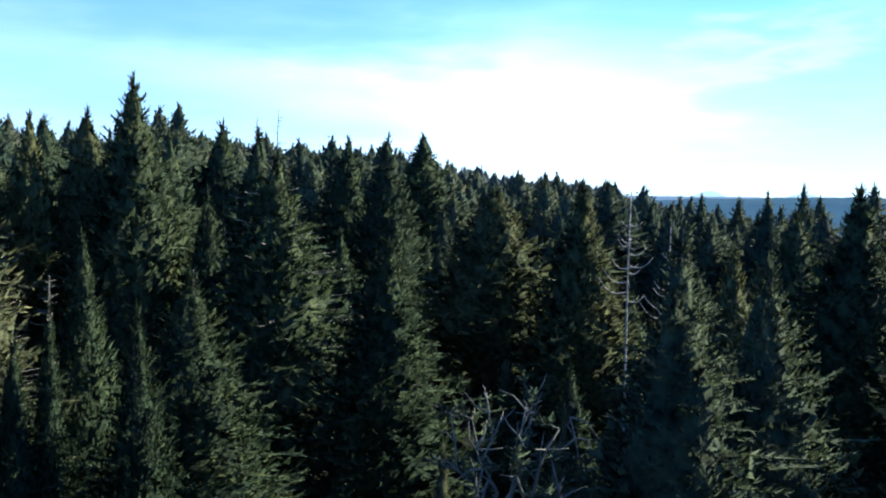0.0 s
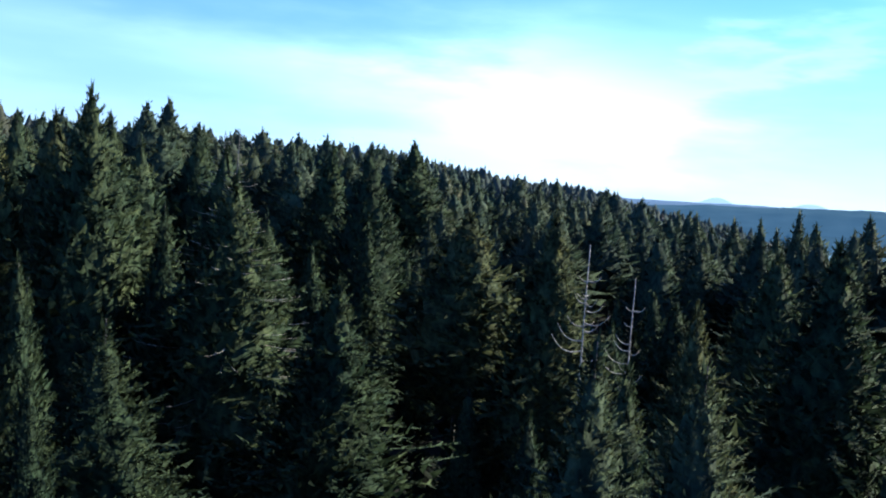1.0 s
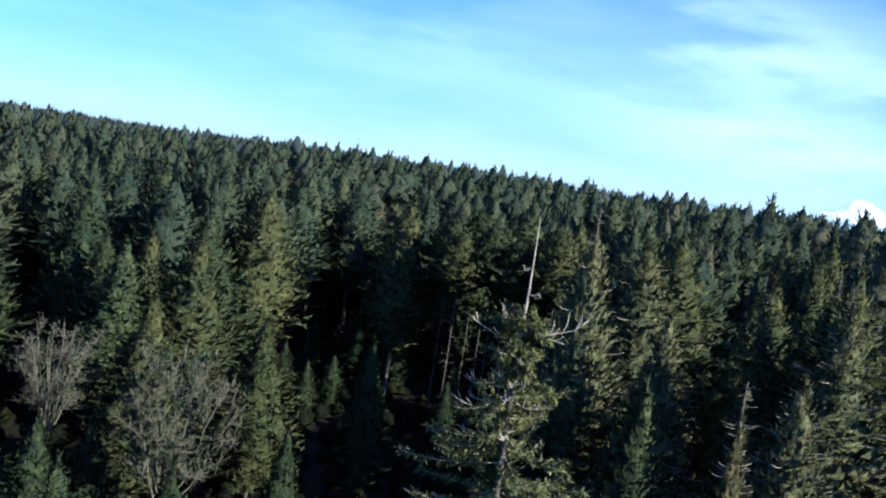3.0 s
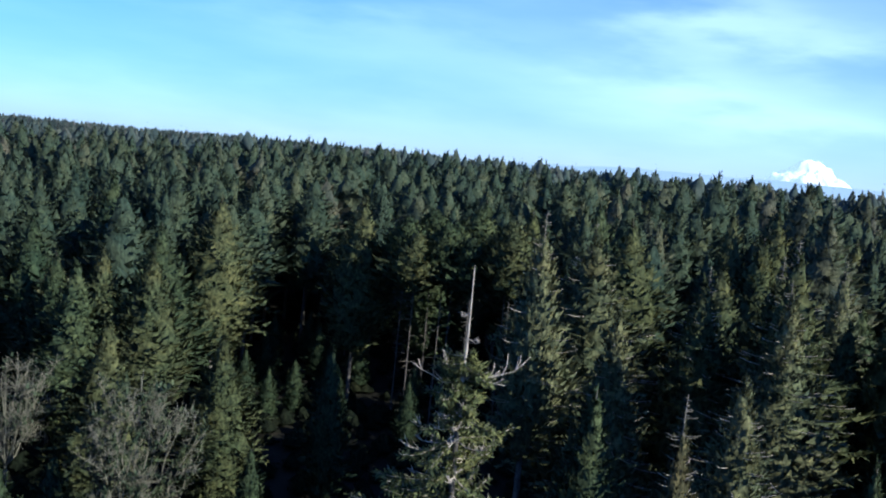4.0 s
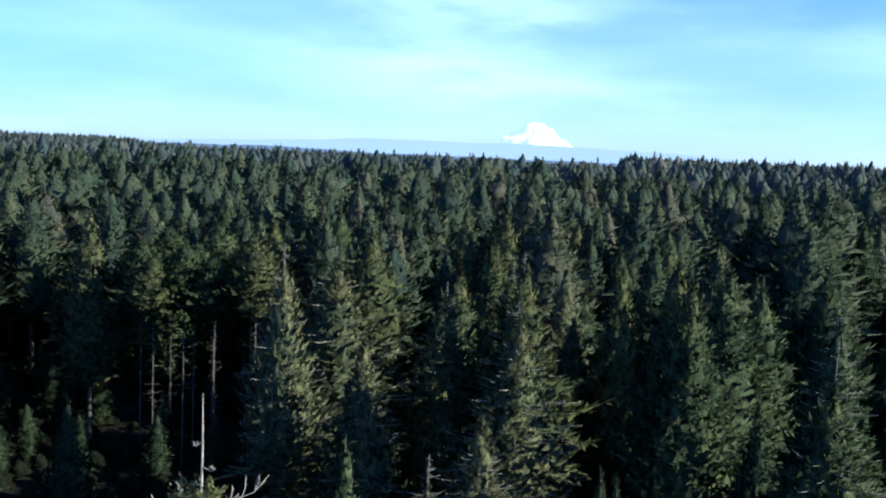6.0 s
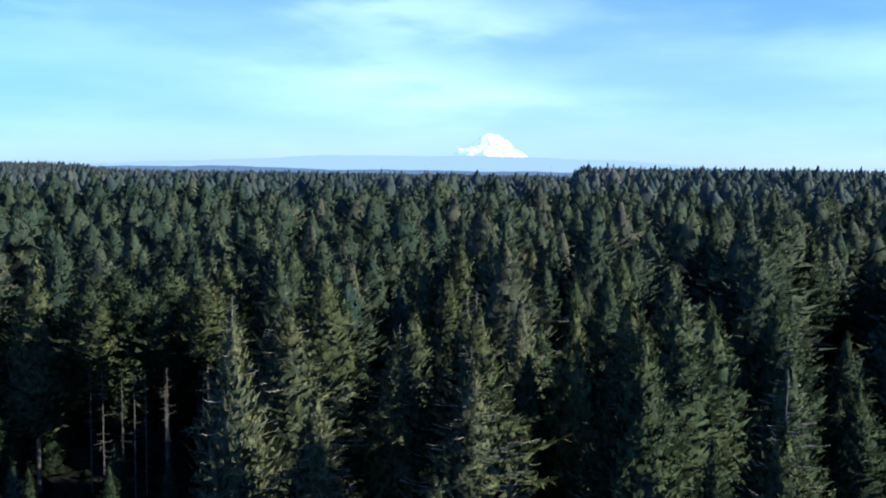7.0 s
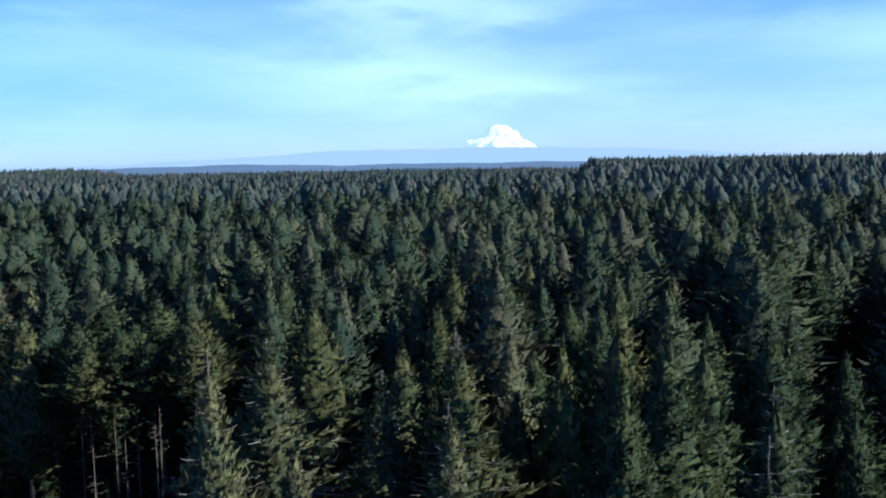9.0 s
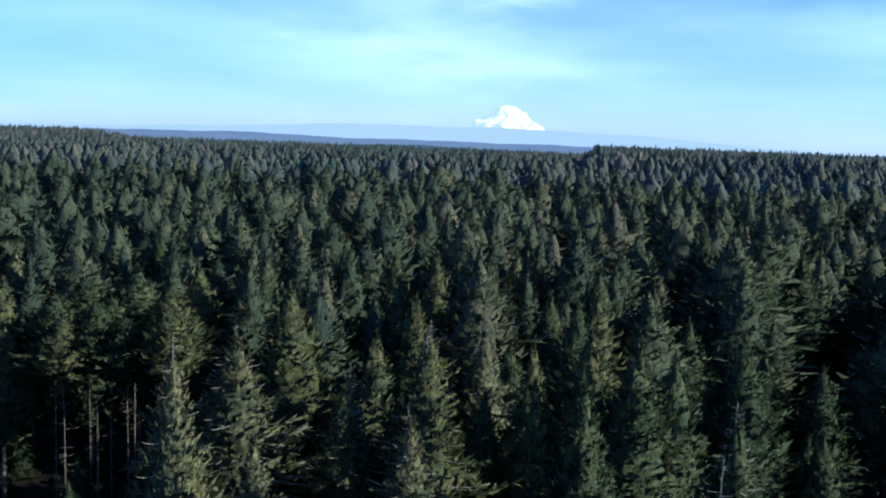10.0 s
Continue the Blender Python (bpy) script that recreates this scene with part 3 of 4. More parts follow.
fir(-69.5, 41.4, 16.0, 0.75, 4, "deep")
fir(-56.6, 29.4, 11.6, 0.80, 0, "deep")
# a few old firs that stand over the rest
fir(-68.0, 101.0, 32.4, 0.85, 5, "olive")
fir(-63.0, 104.5, 31.6, 0.85, 1, "green")
fir(-73.5, 98.5, 31.8, 0.85, 0, "olive")
fir(-85.0, 86.0, 31.4, 0.9, 2, "green")
fir(-50.5, 112.5, 31.4, 0.85, 4, "green")
# slim high-crowned firs with bare stems
fir(-84.6, 62.0, 27.4, 1.10, 7, "green")
fir(-88.0, 65.5, 27.0, 1.10, 7, "green")
fir(-80.4, 63.4, 26.2, 1.10, 7, "green")
fir(-85.0, 58.4, 26.0, 1.10, 7, "olive")
fir(-92.6, 61.0, 27.2, 1.10, 7, "green")
fir(-76.0, 66.0, 27.6, 1.10, 7, "olive")
fir(-95.0, 66.5, 28.4, 1.15, 7, "green")
fir(-90.5, 70.0, 28.8, 1.20, 7, "green")
fir(-82.0, 69.5, 28.2, 1.15, 7, "olive")
# low dark firs added under them, covering sunlit floor in place of shade
fir(-81.5, 57.0, 9.0, 0.9, 1, "deep")
fir(-87.0, 60.8, 10.0, 0.9, 2, "deep")
fir(-78.5, 62.5, 9.0, 0.9, 4, "deep")
for a, b, c in ((-99, 50, 11), (-104, 57, 12), (-110, 50, 12), (-113, 59, 13), (-118, 54, 13), (-107, 63, 13), (-121, 61, 13), (-94, 54, 10), (-97, 38, 11), (-101, 44, 12), (-95, 45, 11), (-109, 43, 13)):
    fir(a, b, c - 3.5, 1.0, 1, "deep")
# young firs before them
fir(-23.1, 42.6, 25.2, 0.75, 6, "pale")
fir(-20.2, 35.5, 24.6, 0.50, 3, "brown", 2)
fir(-20.3, 50.3, 21.2, 0.55, 1, "green")
fir(-16.9, 63.8, 23.8, 0.65, 2, "deep")
fir(-29.4, 38.8, 23.0, 0.80, 4, "green")
# firs of the low side
fir(-22.0, 63.6, 31.6, 0.82, 4, "green")
fir(-11.5, 61.8, 26.4, 1.08, 2, "green", 1, 2.8)
fir(-10.0, 36.4, 20.6, 1.25, 4, "green")
fir(-10.6, 31.4, 19.8, 0.60, 6, "deep")
fir(-14.5, 30.0, 18.6, 0.65, 0, "deep")
fir(-21.7, 54.4, 19.4, 0.50, 3, "deep")
fir(-3.0, 51.0, 21.2, 1.12, 0, "green")
fir(4.4, 75.0, 24.4, 1.25, 5, "olive")
fir(10.7, 67.2, 25.2, 1.0, 3, "olive")
fir(-3.5, 143.0, 33.0, 1.20, 3, "deep")
fir(26.3, 55.7, 25.2, 1.1, 0, "deep")
fir(28.5, 71.5, 23.4, 1.0, 2, "green")
fir(16.0, 47.0, 17.5, 1.0, 4, "green")
fir(-32.6, 81.2, 30.5, 0.85, 2, "olive")
fir(-42.1, 94.3, 30.5, 0.95, 0, "deep")
fir(-22.5, 92.3, 30.5, 0.95, 1, "deep")
fir(-12.4, 113.6, 30.4, 0.8, 3, "deep")
fir(-6.7, 104.2, 30.4, 0.8, 1, "deep")

def limb_way(rng, z, a, ln, sag, lift):
    """A limb's course from the stem: out, sagging, with its end turned up."""
    k = np.linspace(0, 1, 6)
    side = rng.normal(0, 0.12)
    x = ln * k
    h = -sag * ln * np.sin(k * 2.2) + lift * ln * k ** 3
    w = side * ln * k ** 2
    return np.stack([x * math.cos(a) - w * math.sin(a), x * math.sin(a) + w * math.cos(a), z + h], 1)


def tufts(rng, way, n, size, up=0.6, start=0.35, broad=0.26):
    """Shaggy needle tufts along a limb."""
    s = rng.uniform(start, 1.0, n) * (len(way) - 1)
    i = np.minimum(s.astype(int), len(way) - 2)
    p = way[i] + (way[i + 1] - way[i]) * (s - i)[:, None] + rng.normal(0, 0.05, (n, 3))
    d = rng.normal(0, 0.75, (n, 3)) + (way[-1] - way[0]) / (np.linalg.norm(way[-1] - way[0]) + 1e-6) * 0.8
    d[:, 2] = np.abs(d[:, 2]) * 0.6 + up - 0.4 * rng.random(n)
    l = size * rng.uniform(0.55, 1.4, n)
    return kites(p, d, l, l * broad)


def dead_topped_fir(x, y, top, spike):
    """A tall fir with a long bare leader, grey dead limbs and shaggy yellow-green foliage below."""
    rng = np.random.default_rng(88)
    z0 = float(land(x, y))
    e = new("dead_topped_fir")
    e.matrix_world = Matrix.Translation((x, y, z0 - 0.05))
    tagged(e, "shaggy yellow-green fir with a long bare grey top and dead limbs", "tree")
    H = top - z0
    base = H - spike
    k = np.linspace(0, 1, 9)
    part("trunk", tri_mesh("trunk", *tube(np.stack([0.10 * np.sin(k * 3), 0.06 * np.sin(k * 4), base * k], 1), 0.26 - 0.18 * k, 8), BARK), e)
    q = np.linspace(0, 1, 6)
    sx, sy = 0.10 * math.sin(3), 0.06 * math.sin(4)
    part("spike", tri_mesh("spike", *tube(np.stack([sx + 0.10 * q, sy + 0.03 * np.sin(q * 4), base - 0.6 + (spike + 0.6) * q], 1), 0.066 - 0.052 * q, 7), GREY_WOOD), e, "bare grey dead top")
    # long dead limbs that stand out of the foliage
    dead = [(base + 0.35, 0.93, 2.1, 0.05, 0.42), (base + 0.25, 0.70, 1.4, 0.02, 0.05), (base + 0.10, 4.05, 1.7, 0.02, 0.34), (base + 0.55, 4.35, 0.9, 0.0, 0.75), (base + 1.5, 0.4, 0.5, 0.0, 0.1), (base + 2.3, 4.2, 0.35, 0.0, 0.2)]
    dead += [(base - 0.25 - 9.5 * rng.random() ** 1.1, rng.uniform(0, 6.28), 0, rng.uniform(0.02, 0.30), rng.uniform(-0.05, 0.24)) for i in range(38)]
    for z, a, ln, sag, lift in dead:
        ln = ln or (1.1 + 0.44 * (base - z)) * rng.uniform(0.35, 1.05)
        way = limb_way(rng, z, a, ln, sag, lift)
        bits = [tube(way + rng.normal(0, 0.05, (6, 3)), np.linspace(0.026, 0.009, 6), 5)]
        for j in range(5):
            i = int(rng.integers(2, 5))
            d = rng.normal(0, 0.5, 3) + (way[i + 1] - way[i]) * 2.0
            d[2] = abs(d[2]) + 0.12
            d *= ln * 0.20 / np.linalg.norm(d)
            bits.append(tube([way[i], way[i] + d * 0.6, way[i] + d + [0, 0, 0.05]], [0.020, 0.015, 0.008], 3))
        if lift == 0.42:      # the forked limb
            for j, up in ((2, 0.55), (3, 0.75), (4, 0.5)):
                bits.append(tube([way[j], way[j] + [0.10, 0.08, up * 0.5], way[j] + [0.06, 0.12, up]], [0.022, 0.017, 0.009], 4))
        part("dead_limb", tri_mesh("dead_limb", *joined(bits), GREY_WOOD), e, "bare grey dead limb")
    # live limbs in loose tiers with dark gaps between, hung with short drooping tufts
    bits, dry, wood = [], [], []
    for i in range(210):
        z = base + 0.75 - (base - 6) * (i // 6 / 35) ** 1.05 + rng.normal(0, 0.22)
        ln = min((0.85 + 0.56 * max(base + 0.75 - z, 0.0) ** 0.9) * rng.uniform(0.45, 1.12), 4.8)
        way = limb_way(rng, z + rng.normal(0, 0.12), rng.uniform(0, 6.28), ln, rng.uniform(0.0, 0.34), rng.uniform(-0.05, 0.26))
        wood.append(tube(way, np.linspace(0.035, 0.012, 6), 3))
        v, f = tufts(rng, way, int(24 + ln * 56), 0.19, start=0.12, broad=0.18, up=0.2)
        bits.append((v, f))
        hv, hf = tufts(rng, way, int(12 + ln * 26), 0.24, start=0.2, broad=0.15, up=-0.9)
        bits.append((hv, hf))
        dry.append(tufts(rng, way, int(3 + ln * 4), 0.24, start=0.3, broad=0.08))
        stub = limb_way(rng, z - 0.5 + rng.normal(0, 0.3), rng.uniform(0, 6.28), rng.uniform(0.35, 0.9), 0.1, 0.3)
        bits.append(tufts(rng, stub, 46, 0.22, start=0.0, broad=0.18, up=0.4))
    for a, r, z in ((0.9, 0.35, 0.3), (0.8, 0.5, 0.7), (1.0, 0.28, 1.1), (4.0, 0.45, 0.2), (3.8, 0.9, 0.3), (5.4, 0.5, 0.1)):      # the last green shoots beside the bare top
        shoot = limb_way(rng, base + z - 0.3, a, r, 0.0, 0.9)
        bits.append(tufts(rng, shoot, 110, 0.17, start=0.1, broad=0.2, up=0.7))
    tagged(part("limb_wood", tri_mesh("limb_wood", *joined(wood), GREY_WOOD), e), "thin grey limbs under the needles", kind="stuff")
    v, f = joined(bits)
    part("crown", tri_mesh("crown", v, f, TONES["shaggy"], normals=soft_normals(rng, v, base, 4.0, 0.5)), e)
    part("dry_spray", tri_mesh("dry_spray", *joined(dry), TWIGS), e, "dry pale twig sprays")
    STANDS.append((x, y))


def thin_snag(x, y, top, low, label, seed=5):
    """A slender dead stem, bare and silvery, with a few upturned arms."""
    rng = np.random.default_rng(seed)
    z0 = float(land(x, y))
    e = new("dead_snag")
    e.matrix_world = Matrix.Translation((x, y, z0 - 0.05))
    tagged(e, label, "tree", "dead snags")
    H = top - z0
    k = np.linspace(0, 1, 8)
    part("stem", tri_mesh("stem", *tube(np.stack([0.12 * np.sin(k * 5), 0.1 * np.cos(k * 4), H * k], 1), 0.11 - 0.085 * k, 6), GREY_WOOD), e)
    for z, a, ln in [(H - 1.75, -0.3, 0.55), (H - 1.75, 2.9, 0.5), (H - 2.6, 3.2, 0.5), (H - 3.9, 3.0, 0.9), (H - 4.6, 2.8, 1.4), (H - 5.1, 3.4, 1.7), (H - 5.6, 0.2, 0.8)] + [
            (H * rng.uniform(low, 0.9), rng.uniform(0, 6.28), rng.uniform(0.4, 1.2)) for _ in range(8)]:
        way = limb_way(rng, z, a, ln, 0.12, 0.55)
        part("arm", tri_mesh("arm", *tube(way, np.linspace(0.045, 0.014, 6), 4), GREY_WOOD), e)
    STANDS.append((x, y))


def bare_tree(x, y, top, spread, seed, label, fine=260, low=0.35, moss=None, thick=1.0, twigs=None):
    """A leafless broadleaf: forked limbs that end in a brush of fine upright twigs."""
    rng = np.random.default_rng(seed)
    twigs = twigs or TWIGS
    z0 = float(land(x, y))
    H = top - z0
    e = new("bare_tree")
    e.matrix_world = Matrix.Translation((x, y, z0 - 0.05))
    tagged(e, label, "tree", "bare broadleaf trees")
    fork = H * low
    part("trunk", tri_mesh("trunk", *tube([(0, 0, 0), (0.1, 0.05, fork * 0.5), (0.05, 0.1, fork)], [0.22, 0.17, 0.13], 7), twigs), e)
    ends, wood = [], []
    for i in range(13):
        a = i * 2.4 + rng.normal(0, 0.3)
        r = spread * math.sqrt((i + 0.6) / 13) * rng.uniform(0.8, 1.1)
        zt = fork + (H - fork) * (1 - 0.38 * (r / spread) ** 2) * rng.uniform(0.86, 0.98)
        k = np.linspace(0, 1, 7)
        way = np.stack([0.05 + r * math.cos(a) * k ** 0.8, 0.1 + r * math.sin(a) * k ** 0.8, fork + (zt - fork) * k ** 1.15], 1)
        way[1:-1] += rng.normal(0, 0.10, (5, 3))
        part("limb", tri_mesh("limb", *tube(way, thick * np.linspace(0.085, 0.02, 7), 5), twigs), e)
        for j in range(7):
            n = int(rng.integers(2, 6))
            d = rng.normal(0, 0.6, 3) + [0.5 * math.cos(a), 0.5 * math.sin(a), 0.9]
            d *= (H - fork) * rng.uniform(0.12, 0.26) / np.linalg.norm(d)
            b = np.array([way[n], way[n] + d * 0.5 + rng.normal(0, 0.05, 3), way[n] + d])
            wood.append(tube(b, [0.03, 0.022, 0.012], 3))
            ends.append(b)
    for j in range(fine):
        b = ends[int(rng.integers(0, len(ends)))]
        p = b[0] + (b[2] - b[0]) * rng.uniform(0.15, 1.0)
        d = rng.normal(0, 0.7, 3) + [0, 0, 0.5]
        d *= rng.uniform(0.35, 1.1) / np.linalg.norm(d)
        wood.append(tube([p, p + d * 0.55 + rng.normal(0, 0.03, 3), p + d], [0.020, 0.014, 0.008], 3))
    part("twig_brush", tri_mesh("twig_brush", *joined(wood), twigs), e, "fine bare grey twigs")
    if moss:
        v, f = joined([tufts(rng, b + rng.normal(0, 0.35, 3), moss, 0.42, 0.9, 0.0, 0.22) for b in ends])
        part("crown", tri_mesh("crown", v, f, TONES["willow"], normals=soft_normals(rng, v, H, fork, 0.5)), e, "grey-green foliage")
    STANDS.append((x, y))


def crooked_tree(x, y, top):
    """A half-dead broadleaf: pale, bent and forked limbs with a few mossy tufts at their ends."""
    rng = np.random.default_rng(97)
    z0 = float(land(x, y))
    H = top - z0
    e = new("bare_tree")
    e.matrix_world = Matrix.Translation((x, y, z0 - 0.05))
    tagged(e, "bare mossy broadleaf tree with crooked pale limbs", "tree", "bare broadleaf trees")
    fork = H - 5.0
    part("trunk", tri_mesh("trunk", *tube([(0, 0, 0), (0.12, 0.05, fork * 0.5), (0.0, 0.1, fork)], [0.24, 0.19, 0.15], 7), MOSSY_WOOD), e)
    moss = []
    for i in range(9):
        a = i * 2.4 + rng.normal(0, 0.3)
        r = 1.7 * math.sqrt((i + 0.8) / 9)
        end = np.array([r * math.cos(a), r * math.sin(a), H - 0.25 * r ** 1.5 - rng.uniform(0.0, 0.7)])
        k = np.linspace(0, 1, 8)[:, None]
        way = np.array([0, 0.1, fork]) * (1 - k) + end * k
        way[1:-1] += rng.normal(0, 0.20, (6, 3)) * [1, 1, 0.5]
        limb = part("limb", tri_mesh("limb", *tube(way, np.linspace(0.062, 0.020, 8), 6), MOSSY_WOOD), e)
        twigs = []
        for j in range(12):
            n = int(rng.integers(3, 8))
            d = rng.normal(0, 0.6, 3) + [0.4 * math.cos(a), 0.4 * math.sin(a), 0.35]
            d *= rng.uniform(0.35, 1.0) / np.linalg.norm(d)
            b = np.array([way[n], way[n] + d * 0.45 + rng.normal(0, 0.08, 3), way[n] + d])
            twigs.append(tube(b, [0.024, 0.017, 0.008], 4))
            if j % 3 == 0:
                moss.append(tufts(rng, b, 34, 0.20, 0.5, 0.2, 0.24))
        tagged(part("twig_spray", tri_mesh("twig_spray", *joined(twigs), MOSSY_WOOD), limb), "short bent twigs", kind="stuff")
    v, f = joined(moss)
    part("crown", tri_mesh("crown", v, f, TONES["willow"], normals=soft_normals(rng, v, H, fork, 0.5)), e, "mossy grey-green tufts")
    STANDS.append((x, y))


dead_topped_fir(-17.7, 22.1, 31.0, 4.0)
thin_snag(9.6, 45.0, 24.3, 0.8, "slender bare silvery dead tree standing among firs")
thin_snag(13.0, 50.1, 22.4, 0.5, "thin bare grey dead tree beside a fir", 6)
bare_tree(-52.3, 19.5, 19.4, 4.2, 91, "leafless grey broadleaf tree with brushy twigs among firs", 2400, 0.36, 44)
bare_tree(-68.3, 13.6, 17.2, 3.2, 92, "leafless pale broadleaf tree at the woods' edge", 1800, 0.42, 7)
bare_tree(-23.2, 17.3, 19.9, 1.8, 93, "leafless pale broadleaf tree with upright shoots", 900, 0.5, thick=0.35, twigs=PALE_TWIGS)
bare_tree(-25.0, 10.4, 19.4, 2.2, 94, "leafless broadleaf tree with thin upright shoots", 420, 0.5, thick=0.32, twigs=PALE_TWIGS)
crooked_tree(1.6, 20.6, 19.4)
# shaggy grey-green firs close by on the low side
fir(6.4, 23.4, 23.4, 1.15, 1, "willow")
fir(10.2, 26.8, 22.4, 1.05, 0, "willow")
fir(9.4, 33.5, 21.0, 0.85, 2, "green")
fir(15.1, 46.1, 21.8, 0.80, 0, "olive")
fir(3.6, 23.6, 18.4, 0.60, 2, "pale")
fir(0.2, 22.6, 17.6, 0.5, 6, "pale")
fir(-1.4, 20.5, 16.2, 0.5, 3, "green")
fir(-13.7, 31.1, 20.0, 0.45, 3, "deep", 2)
fir(-15.9, 28.5, 20.8, 0.6, 1, "deep")
fir(22.5, 40.0, 14.5, 0.9, 0, "deep")
fir(26.0, 47.0, 14.5, 1.0, 2, "deep")
fir(34.0, 54.0, 17.0, 1.0, 4, "deep")


# ---- the woods around ----
def scatter(r0, r1, step, a0, a1, seed, clear=0.0, hollow=0.0):
    """Jittered places in a ring sector round the clearing; angles in degrees from +y to the left."""
    rng = np.random.default_rng(seed)
    g = np.arange(-r1, r1 + step, step)
    X, Y = np.meshgrid(g, g)
    X = X + (np.arange(len(g)) % 2)[:, None] * step * 0.5
    X = X + rng.uniform(-0.42, 0.42, X.shape) * step
    Y = Y + rng.uniform(-0.42, 0.42, Y.shape) * step
    r, az = np.hypot(X, Y), np.degrees(np.arctan2(-X, Y))
    keep = (r >= r0) & (r < r1) & ((az - a0) % 360 < (a1 - a0))
    keep &= (az > -20.5) | (r < 430) | (az < -120)
    keep &= (az > -13) | (r < 900) | (az < -120)
    hole = (np.hypot(X + 36, Y - 142) < 60) & (np.abs(az - 14.6) < 3.2) & (r > 108) & (r < 165)      # a gap in the woods
    keep &= rng.random(X.shape) >= hollow
    keep &= (np.abs(az - 41.4) > 1.8) | (r < 388) | (r > 424)      # a far clearing, filled with pale trees
    x, y = X[keep & ~hole] + 5, Y[keep & ~hole] + 8
    if clear:
        s = np.array(STANDS)
        ok = np.min((x[:, None] - s[None, :, 0]) ** 2 + (y[:, None] - s[None, :, 1]) ** 2, 1) > clear ** 2
        x, y = x[ok], y[ok]
    return x, y, rng


def tall(x, y, rng):
    """Tree heights over the woods, in slow waves with odd tall and short trees."""
    h = 26.0 + 1.1 * np.sin(x * 0.045 + 1.3) * np.cos(y * 0.037) + 0.7 * np.sin(x * 0.11 + y * 0.09)
    h = h + rng.normal(0, 2.1, len(x)) + 2.2 * (rng.random(len(x)) > 0.975)
    return np.clip(h, 20, 32)


def woods(name, x, y, rng, shapes, mat, label, cut=0.0, broad=1.0, low=None):
    """Many far trees of a few shapes in one mesh."""
    hs = tall(x, y, rng) - cut
    hs = hs - 3.5 * (np.abs(np.degrees(np.arctan2(-x, y)) + 16) < 5) * (np.hypot(x, y) > 250)
    far = np.hypot(x - 5, y - 8)
    rise = smooth(115, 145, far) * (1 - smooth(190, 240, far)) * smooth(8, 16, np.degrees(np.arctan2(-x, y)))
    hs = hs + rise * (1.8 + 3.2 * (rng.random(len(x)) > 0.72))      # a taller belt of old firs
    hs = hs - 4.0 * (1 - smooth(-2, 4, np.degrees(np.arctan2(-x, y)))) * (0.2 + 0.8 * smooth(-22, -17, np.degrees(np.arctan2(-x, y)))) * (far < 200)
    hs = np.where(np.degrees(np.arctan2(-x, y)) > 48, np.minimum(hs, 28.0), hs)
    if low:
        hs = rng.uniform(*low, len(x))
    pick = rng.integers(0, len(shapes), len(x))
    turn, wide = rng.uniform(0, 6.28, len(x)), broad * rng.uniform(1.0, 1.5, len(x))
    tone = np.clip(rng.beta(2, 2.2, len(x)) + 0.18 * np.sin(x * 0.02) * np.cos(y * 0.016), 0, 1)
    zs = land(x, y)
    V, F, T, N, at = [], [], [], [], 0
    for i, (v, f, h, m) in enumerate(shapes):
        w = np.where(pick == i)[0]
        if not len(w):
            continue
        s = hs[w] / h
        c, sn = np.cos(turn[w]), np.sin(turn[w])
        px = (v[None, :, 0] * c[:, None] - v[None, :, 1] * sn[:, None]) * (s * wide[w])[:, None] + x[w][:, None]
        py = (v[None, :, 0] * sn[:, None] + v[None, :, 1] * c[:, None]) * (s * wide[w])[:, None] + y[w][:, None]
        pz = v[None, :, 2] * s[:, None] + zs[w][:, None]
        V.append(np.stack([px, py, pz], -1).reshape(-1, 3))
        F.append((f[None] + (np.arange(len(w)) * len(v))[:, None, None] + at).reshape(-1, 3))
        T.append(np.repeat(tone[w], len(v)))
        N.append(np.stack([m[None, :, 0] * c[:, None] - m[None, :, 1] * sn[:, None], m[None, :, 0] * sn[:, None] + m[None, :, 1] * c[:, None], np.repeat(m[None, :, 2], len(w), 0)], -1).reshape(-1, 3))
        at += len(w) * len(v)
    ob = new(name, tri_mesh(name, np.vstack(V), np.vstack(F), mat, np.concatenate(T), np.vstack(N)))
    return tagged(ob, label, "woods", kind="stuff")


def shape(seed, base, radius, taper, height=27.0, **kw):
    rng = np.random.default_rng(seed)
    v, f, n = fir_foliage(rng, height, base, radius, taper, **kw)
    return v, f, height, n


def stem_shape(h=27.0):
    v, f = tube([(0, 0, 0), (0, 0, h * 0.5), (0, 0, h * 0.93)], [0.24, 0.17, 0.03], 4)
    n = v * [1, 1, 0] + [0, 0, 1e-3]
    return v, f, h, n / np.linalg.norm(n, axis=1)[:, None]


MID = [shape(s, b, r, t, gap=1.15, per=6, stations=1, finger=1.25, thin=0.21, hang=0, fill=0.52, inner=0.5, tiers=8, sides=7, fur=620, tuft=1.15) for s, b, r, t in
       ((31, 9, 4.6, 0.75), (32, 10, 4.0, 0.85), (33, 8, 5.2, 0.72), (34, 12, 4.2, 0.75), (35, 9, 4.6, 0.62), (36, 11, 3.8, 0.8))]
FAR = [shape(s, 11, r, t, gap=1.9, per=5, stations=0, finger=1.6, thin=0.24, hang=0, fill=0.60, inner=0.6, tiers=6, sides=6, fur=150, tuft=1.9) for s, r, t in ((41, 4.6, 0.75), (42, 4.0, 0.85), (43, 5.2, 0.7), (44, 4.3, 0.75))]
FARTHER = [shape(s, 13, r, t, gap=3.4, per=5, stations=0, finger=2.2, thin=0.25, hang=0, fill=0.68, inner=0.6, tiers=3, sides=5, fur=16, tuft=2.8) for s, r, t in ((51, 4.6, 0.75), (52, 4.2, 0.8), (53, 5.2, 0.65))]


